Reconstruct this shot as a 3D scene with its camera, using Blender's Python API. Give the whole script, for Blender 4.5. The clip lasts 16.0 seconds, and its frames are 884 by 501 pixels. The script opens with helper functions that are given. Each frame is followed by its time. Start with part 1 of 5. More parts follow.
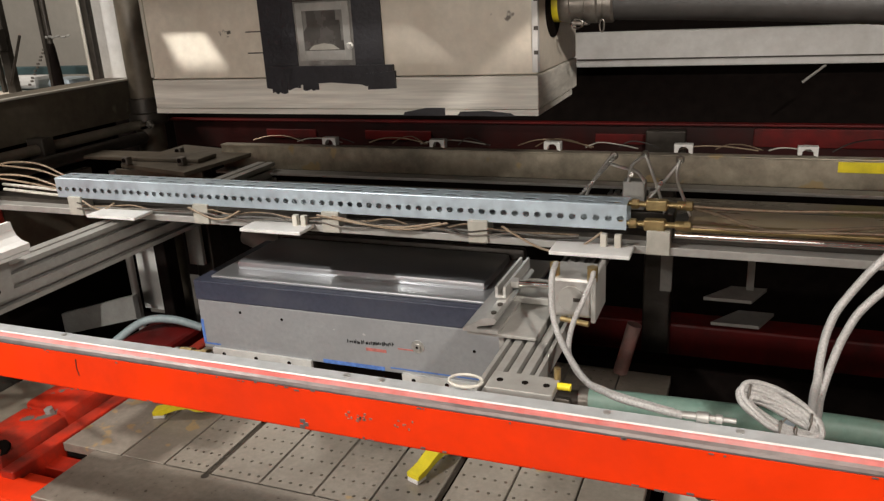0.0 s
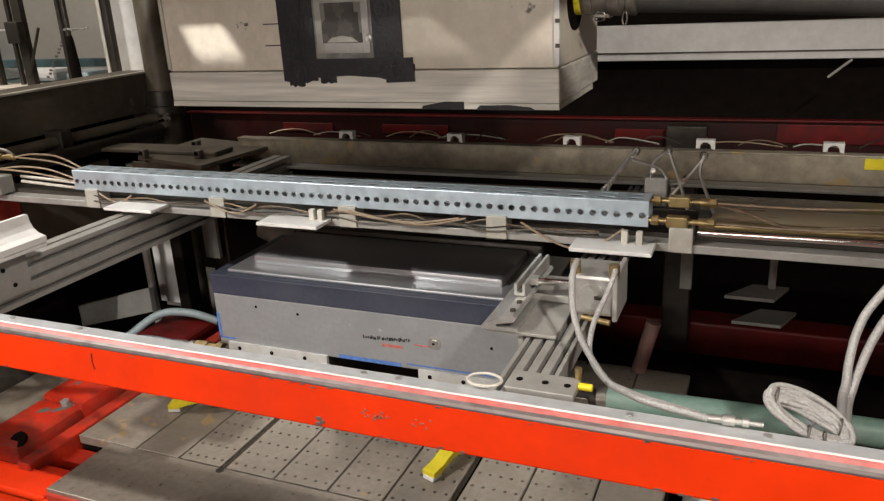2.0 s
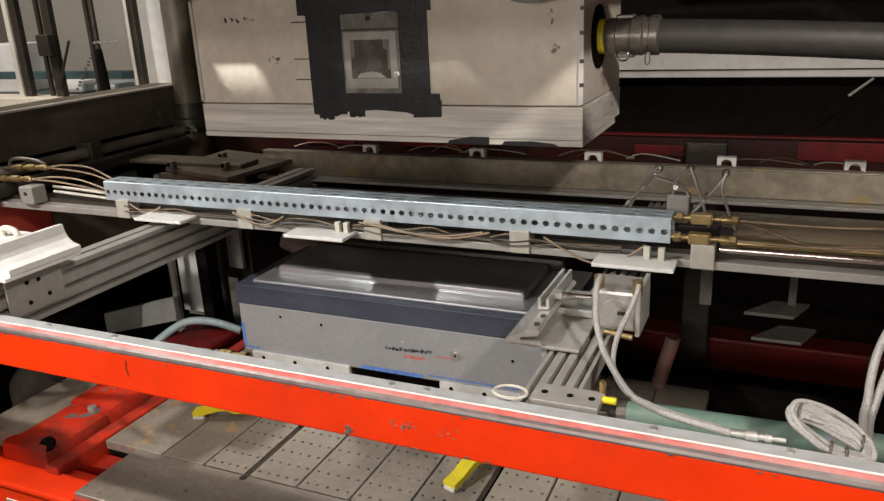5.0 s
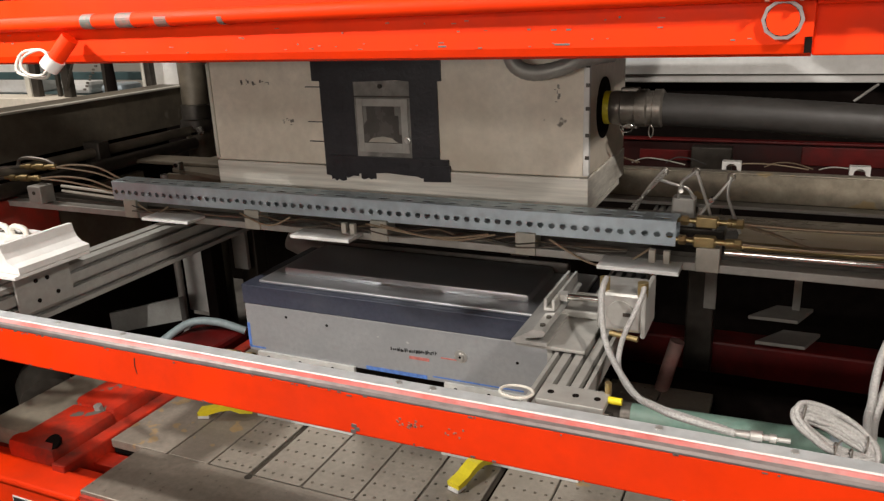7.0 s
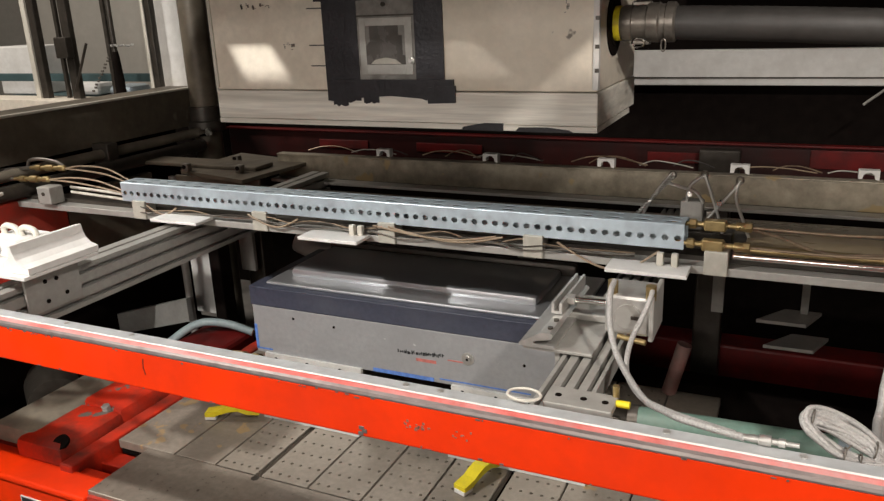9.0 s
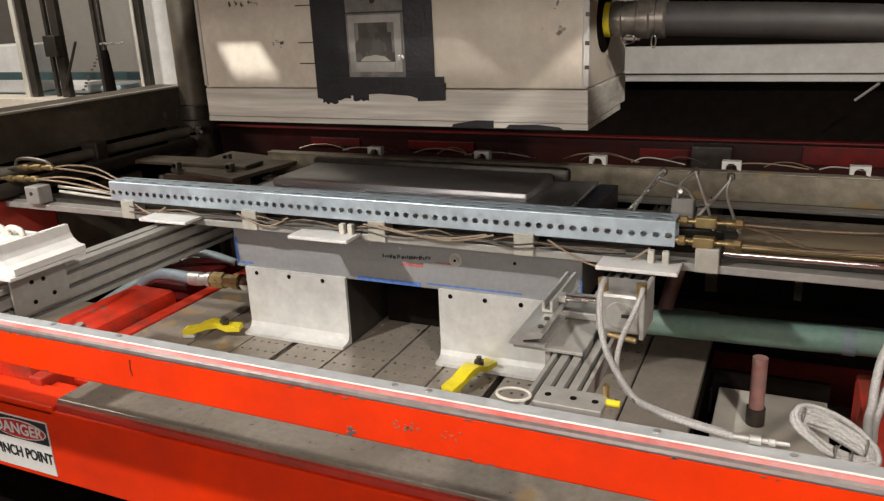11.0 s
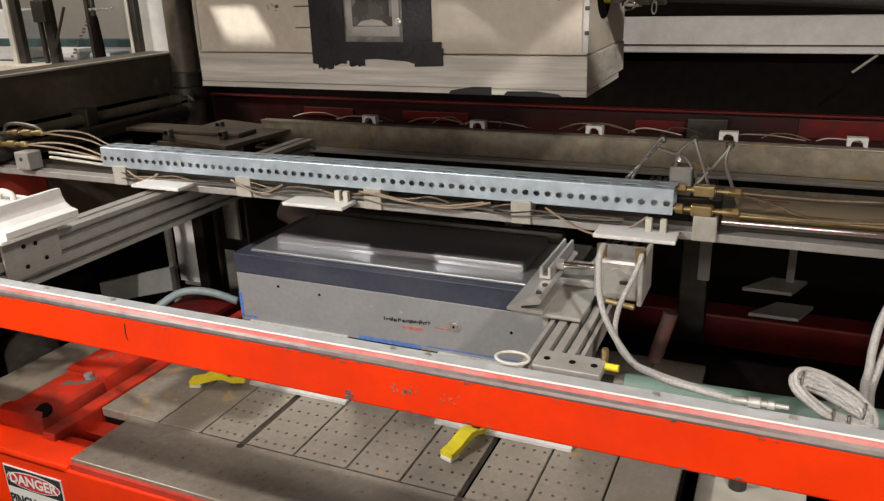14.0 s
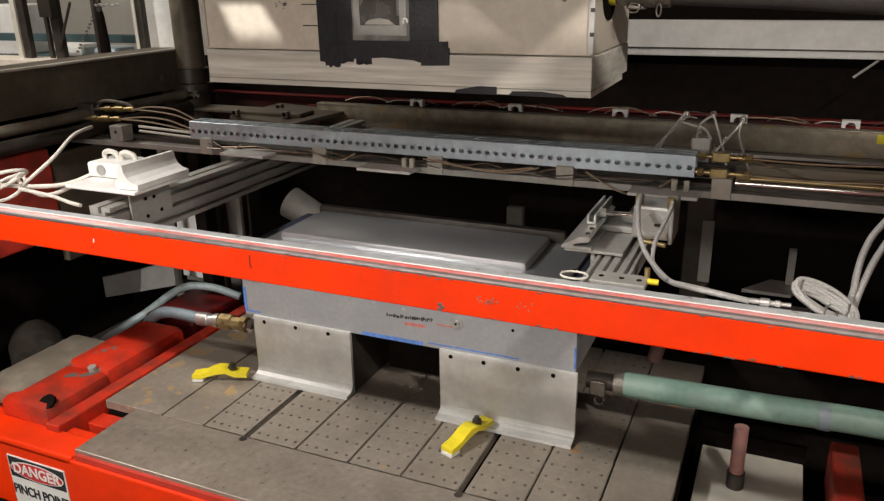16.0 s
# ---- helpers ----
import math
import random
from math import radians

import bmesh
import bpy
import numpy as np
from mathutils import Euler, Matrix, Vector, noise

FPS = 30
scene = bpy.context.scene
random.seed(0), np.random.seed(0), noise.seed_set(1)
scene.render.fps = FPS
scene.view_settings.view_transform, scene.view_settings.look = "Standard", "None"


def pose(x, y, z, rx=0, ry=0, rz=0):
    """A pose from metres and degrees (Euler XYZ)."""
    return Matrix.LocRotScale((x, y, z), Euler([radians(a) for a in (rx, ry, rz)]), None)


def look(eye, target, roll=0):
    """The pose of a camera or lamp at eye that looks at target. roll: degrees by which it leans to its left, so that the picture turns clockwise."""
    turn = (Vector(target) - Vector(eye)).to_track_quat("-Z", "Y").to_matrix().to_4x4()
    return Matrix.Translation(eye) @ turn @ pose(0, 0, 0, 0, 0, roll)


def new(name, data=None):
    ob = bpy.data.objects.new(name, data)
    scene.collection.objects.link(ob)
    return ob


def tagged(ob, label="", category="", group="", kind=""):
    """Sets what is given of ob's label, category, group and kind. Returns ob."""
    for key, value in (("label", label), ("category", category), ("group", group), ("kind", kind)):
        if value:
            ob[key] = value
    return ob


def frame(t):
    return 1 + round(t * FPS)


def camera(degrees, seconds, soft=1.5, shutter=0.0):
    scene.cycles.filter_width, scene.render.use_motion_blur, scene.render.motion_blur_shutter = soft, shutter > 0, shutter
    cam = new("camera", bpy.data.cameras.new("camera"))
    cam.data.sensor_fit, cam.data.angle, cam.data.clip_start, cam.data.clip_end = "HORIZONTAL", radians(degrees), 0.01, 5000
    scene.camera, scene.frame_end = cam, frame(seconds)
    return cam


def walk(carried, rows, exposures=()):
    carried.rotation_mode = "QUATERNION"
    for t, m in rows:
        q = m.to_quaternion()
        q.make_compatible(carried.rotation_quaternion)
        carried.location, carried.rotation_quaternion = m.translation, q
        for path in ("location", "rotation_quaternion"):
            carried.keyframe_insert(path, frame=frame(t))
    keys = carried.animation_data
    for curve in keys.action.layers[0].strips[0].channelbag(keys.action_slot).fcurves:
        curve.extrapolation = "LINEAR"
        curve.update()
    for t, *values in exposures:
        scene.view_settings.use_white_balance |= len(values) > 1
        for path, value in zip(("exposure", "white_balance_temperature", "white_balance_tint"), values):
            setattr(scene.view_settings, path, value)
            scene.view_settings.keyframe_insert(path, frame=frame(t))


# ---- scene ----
# ---- camera ----
cam = camera(59.4, 16.0, soft=1.35)
# seconds, eye x y z, yaw, pitch, roll
PATH = [
    (0.0, 0.0307, 0.0352, 1.6383, 21.206, -18.587, 2.997),
    (0.5, 0.0263, 0.0551, 1.6395, 21.592, -18.737, 2.906),
    (1.0, 0.0247, 0.0559, 1.6361, 21.914, -18.849, 2.967),
    (1.5, 0.0221, 0.0535, 1.6369, 22.162, -18.892, 2.965),
    (2.0, 0.0136, 0.0551, 1.6340, 22.378, -18.940, 2.921),
    (2.5, 0.0098, 0.0483, 1.6372, 22.745, -18.744, 2.907),
    (3.0, 0.0044, 0.0371, 1.6430, 23.111, -18.453, 2.866),
    (3.5, 0.0041, 0.0279, 1.6502, 23.408, -18.194, 2.794),
    (4.0, 0.0057, 0.0229, 1.6515, 23.522, -18.104, 2.754),
    (6.5, 0.0045, 0.0072, 1.6487, 23.920, -17.792, 2.432),
    (7.0, 0.0029, 0.0019, 1.6488, 23.992, -17.722, 2.312),
    (7.5, 0.0025, -0.0005, 1.6510, 24.117, -17.680, 2.302),
    (8.0, 0.0006, -0.0022, 1.6506, 24.253, -17.601, 2.214),
    (8.5, -0.0003, -0.0046, 1.6519, 24.389, -17.576, 2.232),
    (9.0, -0.0000, -0.0001, 1.6500, 24.498, -17.549, 2.237),
    (11.5, 0.0082, 0.0192, 1.6484, 23.990, -17.793, 2.406),
    (12.0, 0.0102, 0.0217, 1.6472, 24.056, -17.816, 2.358),
    (12.5, 0.0058, 0.0194, 1.6422, 24.032, -18.003, 2.215),
    (13.0, -0.0021, 0.0122, 1.6404, 23.924, -18.352, 2.086),
    (13.5, -0.0065, 0.0110, 1.6351, 23.791, -18.805, 1.922),
    (14.0, -0.0111, 0.0121, 1.6245, 23.509, -19.573, 1.792),
    (14.5, -0.0116, 0.0015, 1.6240, 23.552, -19.838, 1.644),
    (15.0, -0.0120, -0.0039, 1.6230, 23.700, -19.985, 1.572),
    (15.5, -0.0115, -0.0064, 1.6224, 23.755, -19.921, 1.441),
    (16.0, -0.0137, -0.0159, 1.6236, 23.672, -19.521, 1.061)
]
walk(cam, [(t, pose(x, y, z, 90 + pitch, roll, yaw)) for t, x, y, z, yaw, pitch, roll in PATH])

# ---- light ----
world = bpy.data.worlds.new("hall_light")
scene.world = world
world.use_nodes = True
world.node_tree.nodes["Background"].inputs[0].default_value = (0.85, 0.92, 1.0, 1)
world.node_tree.nodes["Background"].inputs[1].default_value = 0.03
scene.view_settings.exposure = 0.0


def area_lamp(name, eye, target, watts, sx, sy, colour):
    data = bpy.data.lights.new(name, "AREA")
    data.energy, data.shape, data.size, data.size_y, data.color = watts, "RECTANGLE", sx, sy, colour
    ob = new(name, data)
    ob.matrix_world = look(eye, target)
    return ob


WARM = (1.0, 0.92, 0.845)
area_lamp("work_light", (-2.15, 0.1, 2.60), (-1.0, 2.0, 0.9), 66, 0.10, 0.06, (1.0, 0.965, 0.92))
area_lamp("work_light", (0.9, 0.2, 2.72), (-0.4, 2.0, 1.0), 47, 0.16, 0.10, WARM)
# added fill for the pressure box, no known fixture
area_lamp("fill_lamp", (-0.7, -1.3, 2.32), (-0.9, 2.0, 1.5), 14, 2.2, 0.2, WARM)
# added low fill, standing in for light bounced around the hall
area_lamp("fill_lamp", (-1.0, -4.6, 1.95), (-1.0, 2.0, 1.45), 82, 3.2, 0.5, WARM)
# added fill that brightens the cage and the wall behind it
area_lamp("fill_lamp", (-5.2, 1.6, 4.6), (-4.3, 4.4, 1.3), 150, 1.6, 0.6, WARM)


# ---- materials ----
def mat(name, col, rough=0.5, metal=0.0, grain=70.0, var=0.12, dirt=None, dirt_amt=0.5, dirt_scale=4.0, bump=0.04, chips=None, chip_amt=0.62, chip_scale=22.0, stretch=(1, 1, 1), spec=0.5):
    m = bpy.data.materials.new(name)
    m.use_nodes = True
    nt = m.node_tree
    n, l = nt.nodes, nt.links
    b = n["Principled BSDF"]
    tc = n.new("ShaderNodeTexCoord")
    mp = n.new("ShaderNodeMapping")
    mp.inputs["Scale"].default_value = stretch
    l.new(tc.outputs["Object"], mp.inputs[0])

    def noise_tex(scale, detail, rgh=0.6):
        t = n.new("ShaderNodeTexNoise")
        t.inputs["Scale"].default_value, t.inputs["Detail"].default_value, t.inputs["Roughness"].default_value = scale, detail, rgh
        l.new(mp.outputs[0], t.inputs["Vector"])
        return t.outputs["Fac"]

    def ramp(src, lo, hi, a, c):
        r = n.new("ShaderNodeMapRange")
        r.inputs["From Min"].default_value, r.inputs["From Max"].default_value = lo, hi
        r.inputs["To Min"].default_value, r.inputs["To Max"].default_value = a, c
        l.new(src, r.inputs["Value"])
        return r.outputs[0]

    def mix(fac, a, c):
        x = n.new("ShaderNodeMix")
        x.data_type = "RGBA"
        l.new(fac, x.inputs["Factor"])
        for sock, v in ((x.inputs["A"], a), (x.inputs["B"], c)):
            if isinstance(v, tuple):
                sock.default_value = (*v, 1)
            else:
                l.new(v, sock)
        return x.outputs["Result"]

    fine = noise_tex(grain, 5)
    lo = tuple(max(0, c * (1 - var)) for c in col)
    hi = tuple(min(1, c * (1 + var)) for c in col)
    colour = mix(ramp(fine, 0.3, 0.7, 0, 1), lo, hi)
    rg = ramp(fine, 0.3, 0.7, max(0.03, rough - 0.08), min(1, rough + 0.1))
    if dirt:
        big = noise_tex(dirt_scale, 6, 0.65)
        colour = mix(ramp(big, 0.42, 0.72, 0, dirt_amt), colour, dirt)
    if chips:
        ch = noise_tex(chip_scale, 3, 0.5)
        colour = mix(ramp(ch, chip_amt, chip_amt + 0.03, 0, 1), colour, chips)
    l.new(colour, b.inputs["Base Color"])
    l.new(rg, b.inputs["Roughness"])
    b.inputs["Metallic"].default_value = metal
    b.inputs["Specular IOR Level"].default_value = spec
    if bump:
        bp = n.new("ShaderNodeBump")
        bp.inputs["Strength"].default_value, bp.inputs["Distance"].default_value = bump * 4, 0.004
        l.new(fine, bp.inputs["Height"])
        l.new(bp.outputs[0], b.inputs["Normal"])
    return m


RED = mat("red_machine_paint", (0.90, 0.040, 0.0012), 0.55, spec=0.15, grain=12, var=0.06, dirt=(0.45, 0.03, 0.012), dirt_amt=0.5, dirt_scale=2.5, chips=(0.20, 0.18, 0.16), chip_amt=0.79, chip_scale=20, bump=0.02)
RED_DULL = mat("red_paint_greasy", (0.5, 0.035, 0.018), 0.5, grain=10, var=0.12, dirt=(0.11, 0.045, 0.03), dirt_amt=0.9, dirt_scale=4, chips=(0.16, 0.14, 0.12), chip_amt=0.68, chip_scale=9, bump=0.04)
RED_ARM = mat("dirty_red_paint", (0.60, 0.032, 0.010), 0.55, spec=0.25, grain=12, var=0.15, dirt=(0.075, 0.035, 0.025), dirt_amt=0.85, dirt_scale=7, chips=(0.16, 0.13, 0.11), chip_amt=0.66, chip_scale=11, bump=0.04)
# next three: the machine red, darkened in steps for the shaded interior
RED_MID = mat("mid_red_paint", (0.16, 0.009, 0.008), 0.5, grain=14, var=0.2, dirt=(0.05, 0.012, 0.010), dirt_amt=0.95, dirt_scale=6, bump=0.04, spec=0.3)
RED_SHADED = mat("shaded_red_paint", (0.042, 0.006, 0.005), 0.5, grain=10, var=0.3, dirt=(0.02, 0.012, 0.010), dirt_amt=0.9, dirt_scale=4, bump=0.04, spec=0.3)
RED_DARK = mat("darkened_red_paint", (0.14, 0.007, 0.006), 0.5, grain=10, var=0.2, dirt=(0.02, 0.010, 0.009), dirt_amt=0.95, dirt_scale=3, bump=0.04, spec=0.3)
WORN = mat("worn_steel_edge", (0.23, 0.19, 0.18), 0.38, 0.6, grain=40, var=0.15, dirt=(0.30, 0.28, 0.26), dirt_amt=0.6, dirt_scale=9, bump=0.03)
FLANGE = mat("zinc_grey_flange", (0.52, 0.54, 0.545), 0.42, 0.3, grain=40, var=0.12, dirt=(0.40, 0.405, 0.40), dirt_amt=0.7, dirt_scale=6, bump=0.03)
PINK = mat("pink_lip_paint", (0.56, 0.13, 0.11), 0.38, grain=30, var=0.2, dirt=(0.50, 0.36, 0.35), dirt_amt=0.9, dirt_scale=6, bump=0.02)
GALV = mat("galvanised_blue_steel", (0.58, 0.68, 0.74), 0.42, 0.6, grain=30, var=0.10, dirt=(0.46, 0.53, 0.6), dirt_amt=0.6, dirt_scale=8, bump=0.02)
STEEL = mat("oily_plate_steel", (0.29, 0.25, 0.205), 0.34, 0.3, grain=45, var=0.2, dirt=(0.17, 0.14, 0.11), dirt_amt=0.75, dirt_scale=3.2, chips=(0.33, 0.22, 0.10), chip_amt=0.7, chip_scale=4, bump=0.05)
STRIP_RUST = mat("rust_stained_strip_steel", (0.29, 0.25, 0.205), 0.45, 0.2, grain=55, var=0.18, dirt=(0.19, 0.16, 0.125), dirt_amt=0.8, dirt_scale=5, chips=(0.40, 0.28, 0.15), chip_amt=0.60, chip_scale=13, bump=0.05)
STRIP = mat("perforated_strip_steel", (0.30, 0.262, 0.216), 0.42, 0.25, grain=55, var=0.16, dirt=(0.21, 0.18, 0.145), dirt_amt=0.75, dirt_scale=5, chips=(0.42, 0.28, 0.13), chip_amt=0.69, chip_scale=7, bump=0.04)
DARKST = mat("dark_greasy_steel", (0.065, 0.056, 0.046), 0.4, 0.4, grain=30, var=0.25, dirt=(0.03, 0.024, 0.018), dirt_amt=0.8, dirt_scale=4, bump=0.05)
BEAM = mat("blotched_beam_steel", (0.32, 0.28, 0.21), 0.42, 0.25, grain=24, var=0.25, dirt=(0.075, 0.058, 0.04), dirt_amt=0.9, dirt_scale=3.4, chips=(0.36, 0.27, 0.14), chip_amt=0.62, chip_scale=8, bump=0.06)
TRAY = mat("oily_brown_tray", (0.075, 0.058, 0.043), 0.3, 0.35, grain=18, var=0.3, dirt=(0.03, 0.022, 0.016), dirt_amt=0.8, dirt_scale=5, bump=0.05, stretch=(0.25, 1, 1))
GILT = mat("oiled_brassy_plate", (0.60, 0.48, 0.30), 0.30, 0.25, grain=20, var=0.2, dirt=(0.30, 0.20, 0.08), dirt_amt=0.8, dirt_scale=5, bump=0.03, stretch=(0.2, 1, 1))
CHANNEL = mat("grimy_channel_steel", (0.15, 0.125, 0.09), 0.5, 0.2, grain=24, var=0.2, dirt=(0.05, 0.04, 0.03), dirt_amt=0.8, dirt_scale=2.4, chips=(0.2, 0.17, 0.13), chip_amt=0.69, chip_scale=5, bump=0.05)
# for black parts, and for sheets that stand in for deep shade
BLACK = mat("black_parts_and_shade", (0.010, 0.0075, 0.0065), 0.8, grain=20, var=0.3, bump=0.0, spec=0.02)
ALU = mat("brushed_aluminium", (0.60, 0.59, 0.56), 0.36, 0.75, grain=60, var=0.10, dirt=(0.38, 0.36, 0.33), dirt_amt=0.7, dirt_scale=7, bump=0.03)
ALU_DULL = mat("dull_aluminium", (0.40, 0.39, 0.36), 0.5, 0.35, grain=50, var=0.10, dirt=(0.26, 0.245, 0.22), dirt_amt=0.75, dirt_scale=6, bump=0.03)
MOLD = mat("cast_aluminium_mould", (0.325, 0.33, 0.335), 0.5, 0.3, grain=60, var=0.09, dirt=(0.27, 0.275, 0.28), dirt_amt=0.7, dirt_scale=5, chips=(0.5, 0.5, 0.5), chip_amt=0.74, chip_scale=26, bump=0.03)
NAVY = mat("blue_black_seal_band", (0.045, 0.05, 0.075), 0.45, grain=60, var=0.2, dirt=(0.075, 0.08, 0.10), dirt_amt=0.6, dirt_scale=6, bump=0.03)
FORM = mat("polished_form_metal", (0.60, 0.61, 0.625), 0.31, 0.80, grain=3, var=0.03, dirt=(0.62, 0.62, 0.63), dirt_amt=0.5, dirt_scale=4, bump=0.0)
LEG = mat("pale_leg_plate", (0.70, 0.70, 0.67), 0.45, 0.25, grain=40, var=0.07, dirt=(0.43, 0.42, 0.40), dirt_amt=0.7, dirt_scale=6, bump=0.03)
TAN = mat("stained_sheet_steel", (0.78, 0.71, 0.60), 0.5, 0.05, grain=35, var=0.10, dirt=(0.60, 0.53, 0.42), dirt_amt=0.75, dirt_scale=3.0, chips=(0.17, 0.14, 0.11), chip_amt=0.745, chip_scale=15, bump=0.03)
BAND = mat("whitened_wood_band", (0.80, 0.77, 0.69), 0.55, grain=16, var=0.2, dirt=(0.44, 0.40, 0.33), dirt_amt=0.7, dirt_scale=3, bump=0.04, stretch=(0.25, 1, 6))
TAPE = mat("black_duct_tape", (0.016, 0.015, 0.019), 0.4, grain=80, var=0.3, dirt=(0.034, 0.032, 0.038), dirt_amt=0.6, dirt_scale=14, bump=0.08)
GLASSY = mat("cloudy_window_pane", (0.26, 0.25, 0.23), 0.22, grain=14, var=0.25, dirt=(0.12, 0.11, 0.10), dirt_amt=0.9, dirt_scale=12, bump=0.01)
PANE_DARK = mat("dark_window_opening", (0.10, 0.092, 0.084), 0.25, grain=14, var=0.25, bump=0.01)
BRASS = mat("tarnished_brass", (0.44, 0.335, 0.16), 0.34, 0.8, grain=60, var=0.2, dirt=(0.25, 0.16, 0.06), dirt_amt=0.7, dirt_scale=30, bump=0.02)
COPPER = mat("copper_line", (0.27, 0.20, 0.135), 0.4, 0.6, grain=60, var=0.2, bump=0.01)
CHROME = mat("bright_rod", (0.75, 0.73, 0.70), 0.12, 1.0, grain=60, var=0.05, bump=0.0)
WHITE = mat("white_painted_part", (0.74, 0.73, 0.70), 0.45, grain=40, var=0.05, dirt=(0.55, 0.53, 0.49), dirt_amt=0.6, dirt_scale=9, bump=0.02)
CREAM = mat("cream_bracket", (0.62, 0.59, 0.51), 0.5, grain=40, var=0.08, dirt=(0.40, 0.37, 0.31), dirt_amt=0.7, dirt_scale=10, bump=0.02)
HOSE_GREY = mat("braided_grey_hose", (0.37, 0.36, 0.345), 0.45, 0.15, grain=260, var=0.3, dirt=(0.28, 0.27, 0.25), dirt_amt=0.5, dirt_scale=16, bump=0.12)
HOSE_GREEN = mat("green_vacuum_hose", (0.16, 0.27, 0.22), 0.5, grain=50, var=0.12, dirt=(0.24, 0.30, 0.25), dirt_amt=0.6, dirt_scale=8, bump=0.04)
HOSE_CYAN = mat("pale_cyan_hose", (0.29, 0.36, 0.37), 0.45, grain=50, var=0.12, dirt=(0.17, 0.21, 0.22), dirt_amt=0.6, dirt_scale=8, bump=0.03)
HOSE_BLUE = mat("blue_grey_hose", (0.20, 0.25, 0.28), 0.45, grain=50, var=0.12, dirt=(0.12, 0.14, 0.15), dirt_amt=0.6, dirt_scale=8, bump=0.03)
HOSE_BLACK = mat("dark_ribbed_hose", (0.040, 0.037, 0.034), 0.5, grain=40, var=0.2, dirt=(0.075, 0.07, 0.065), dirt_amt=0.6, dirt_scale=6, bump=0.04)
YELLOW = mat("yellow_paint", (0.80, 0.66, 0.02), 0.42, grain=40, var=0.06, dirt=(0.42, 0.34, 0.03), dirt_amt=0.5, dirt_scale=18, bump=0.03)
TEAL = mat("dark_teal_paint", (0.05, 0.09, 0.095), 0.5, grain=30, var=0.15, bump=0.02)
INK = mat("black_ink", (0.02, 0.02, 0.022), 0.6, grain=50, var=0.1, bump=0.0)
BLUEINK = mat("blue_layout_dye", (0.09, 0.19, 0.50), 0.55, grain=60, var=0.3, bump=0.0)
REDINK = mat("faded_red_marker", (0.45, 0.14, 0.12), 0.55, grain=60, var=0.3, bump=0.0)
SIGNRED = mat("sign_red", (0.55, 0.03, 0.035), 0.4, grain=30, var=0.06, bump=0.0)
SIGNWHITE = mat("sign_white", (0.76, 0.75, 0.71), 0.4, grain=30, var=0.05, bump=0.0)
WALL = mat("hall_wall_paint", (0.42, 0.395, 0.35), 0.7, grain=12, var=0.07, dirt=(0.32, 0.30, 0.26), dirt_amt=0.6, dirt_scale=0.8, bump=0.02)
FLOORM = mat("stained_concrete", (0.16, 0.15, 0.135), 0.7, grain=10, var=0.2, dirt=(0.07, 0.065, 0.06), dirt_amt=0.8, dirt_scale=1.2, bump=0.05)
SCUFF = mat("scuffed_red_paint", (0.34, 0.13, 0.085), 0.5, grain=60, var=0.3, bump=0.02)
SCUFFED_ROD = mat("scuffed_pink_rod", (0.34, 0.17, 0.15), 0.5, grain=30, var=0.2, dirt=(0.30, 0.25, 0.22), dirt_amt=0.9, dirt_scale=12, bump=0.03)
BARE = mat("bare_grey_smudge", (0.14, 0.15, 0.13), 0.5, grain=40, var=0.3, dirt=(0.45, 0.05, 0.02), dirt_amt=0.7, dirt_scale=40, bump=0.02)
GUN = mat("gunmetal_coupling", (0.20, 0.18, 0.155), 0.35, 0.6, grain=50, var=0.2, dirt=(0.10, 0.085, 0.07), dirt_amt=0.7, dirt_scale=14, bump=0.03)
DUST = mat("dusty_tan_metal", (0.21, 0.18, 0.135), 0.7, grain=20, var=0.2, dirt=(0.12, 0.10, 0.075), dirt_amt=0.8, dirt_scale=6, bump=0.05)
SPACER = mat("dull_cream_block", (0.46, 0.44, 0.38), 0.5, grain=40, var=0.1, dirt=(0.30, 0.28, 0.23), dirt_amt=0.7, dirt_scale=12, bump=0.02)
CABLE = mat("pale_cable", (0.60, 0.57, 0.50), 0.5, grain=40, var=0.08, bump=0.01)
WIRE_TAN = mat("tan_wire", (0.30, 0.225, 0.15), 0.5, grain=40, var=0.15, bump=0.01)


# ---- shapes ----
def box(bm, x0, x1, y0, y1, z0, z1, bev=0.0):
    t = bmesh.new()
    bmesh.ops.create_cube(t, size=1.0, matrix=Matrix.LocRotScale(((x0 + x1) / 2, (y0 + y1) / 2, (z0 + z1) / 2), None, (x1 - x0, y1 - y0, z1 - z0)))
    if bev:
        bmesh.ops.bevel(t, geom=t.edges[:], offset=bev, segments=2, affect="EDGES", profile=0.5)
    return join(bm, t)


def join(bm, t):
    me = bpy.data.meshes.new("tmp")
    t.to_mesh(me)
    t.free()
    bm.from_mesh(me)
    bpy.data.meshes.remove(me)
    return bm


def cyl(bm, p0, p1, r, r2=None, seg=20):
    p0, p1 = Vector(p0), Vector(p1)
    d = p1 - p0
    m = Matrix.Translation((p0 + p1) / 2) @ d.to_track_quat("Z", "Y").to_matrix().to_4x4()
    bmesh.ops.create_cone(bm, cap_ends=True, segments=seg, radius1=r, radius2=r if r2 is None else r2, depth=d.length, matrix=m)
    return bm


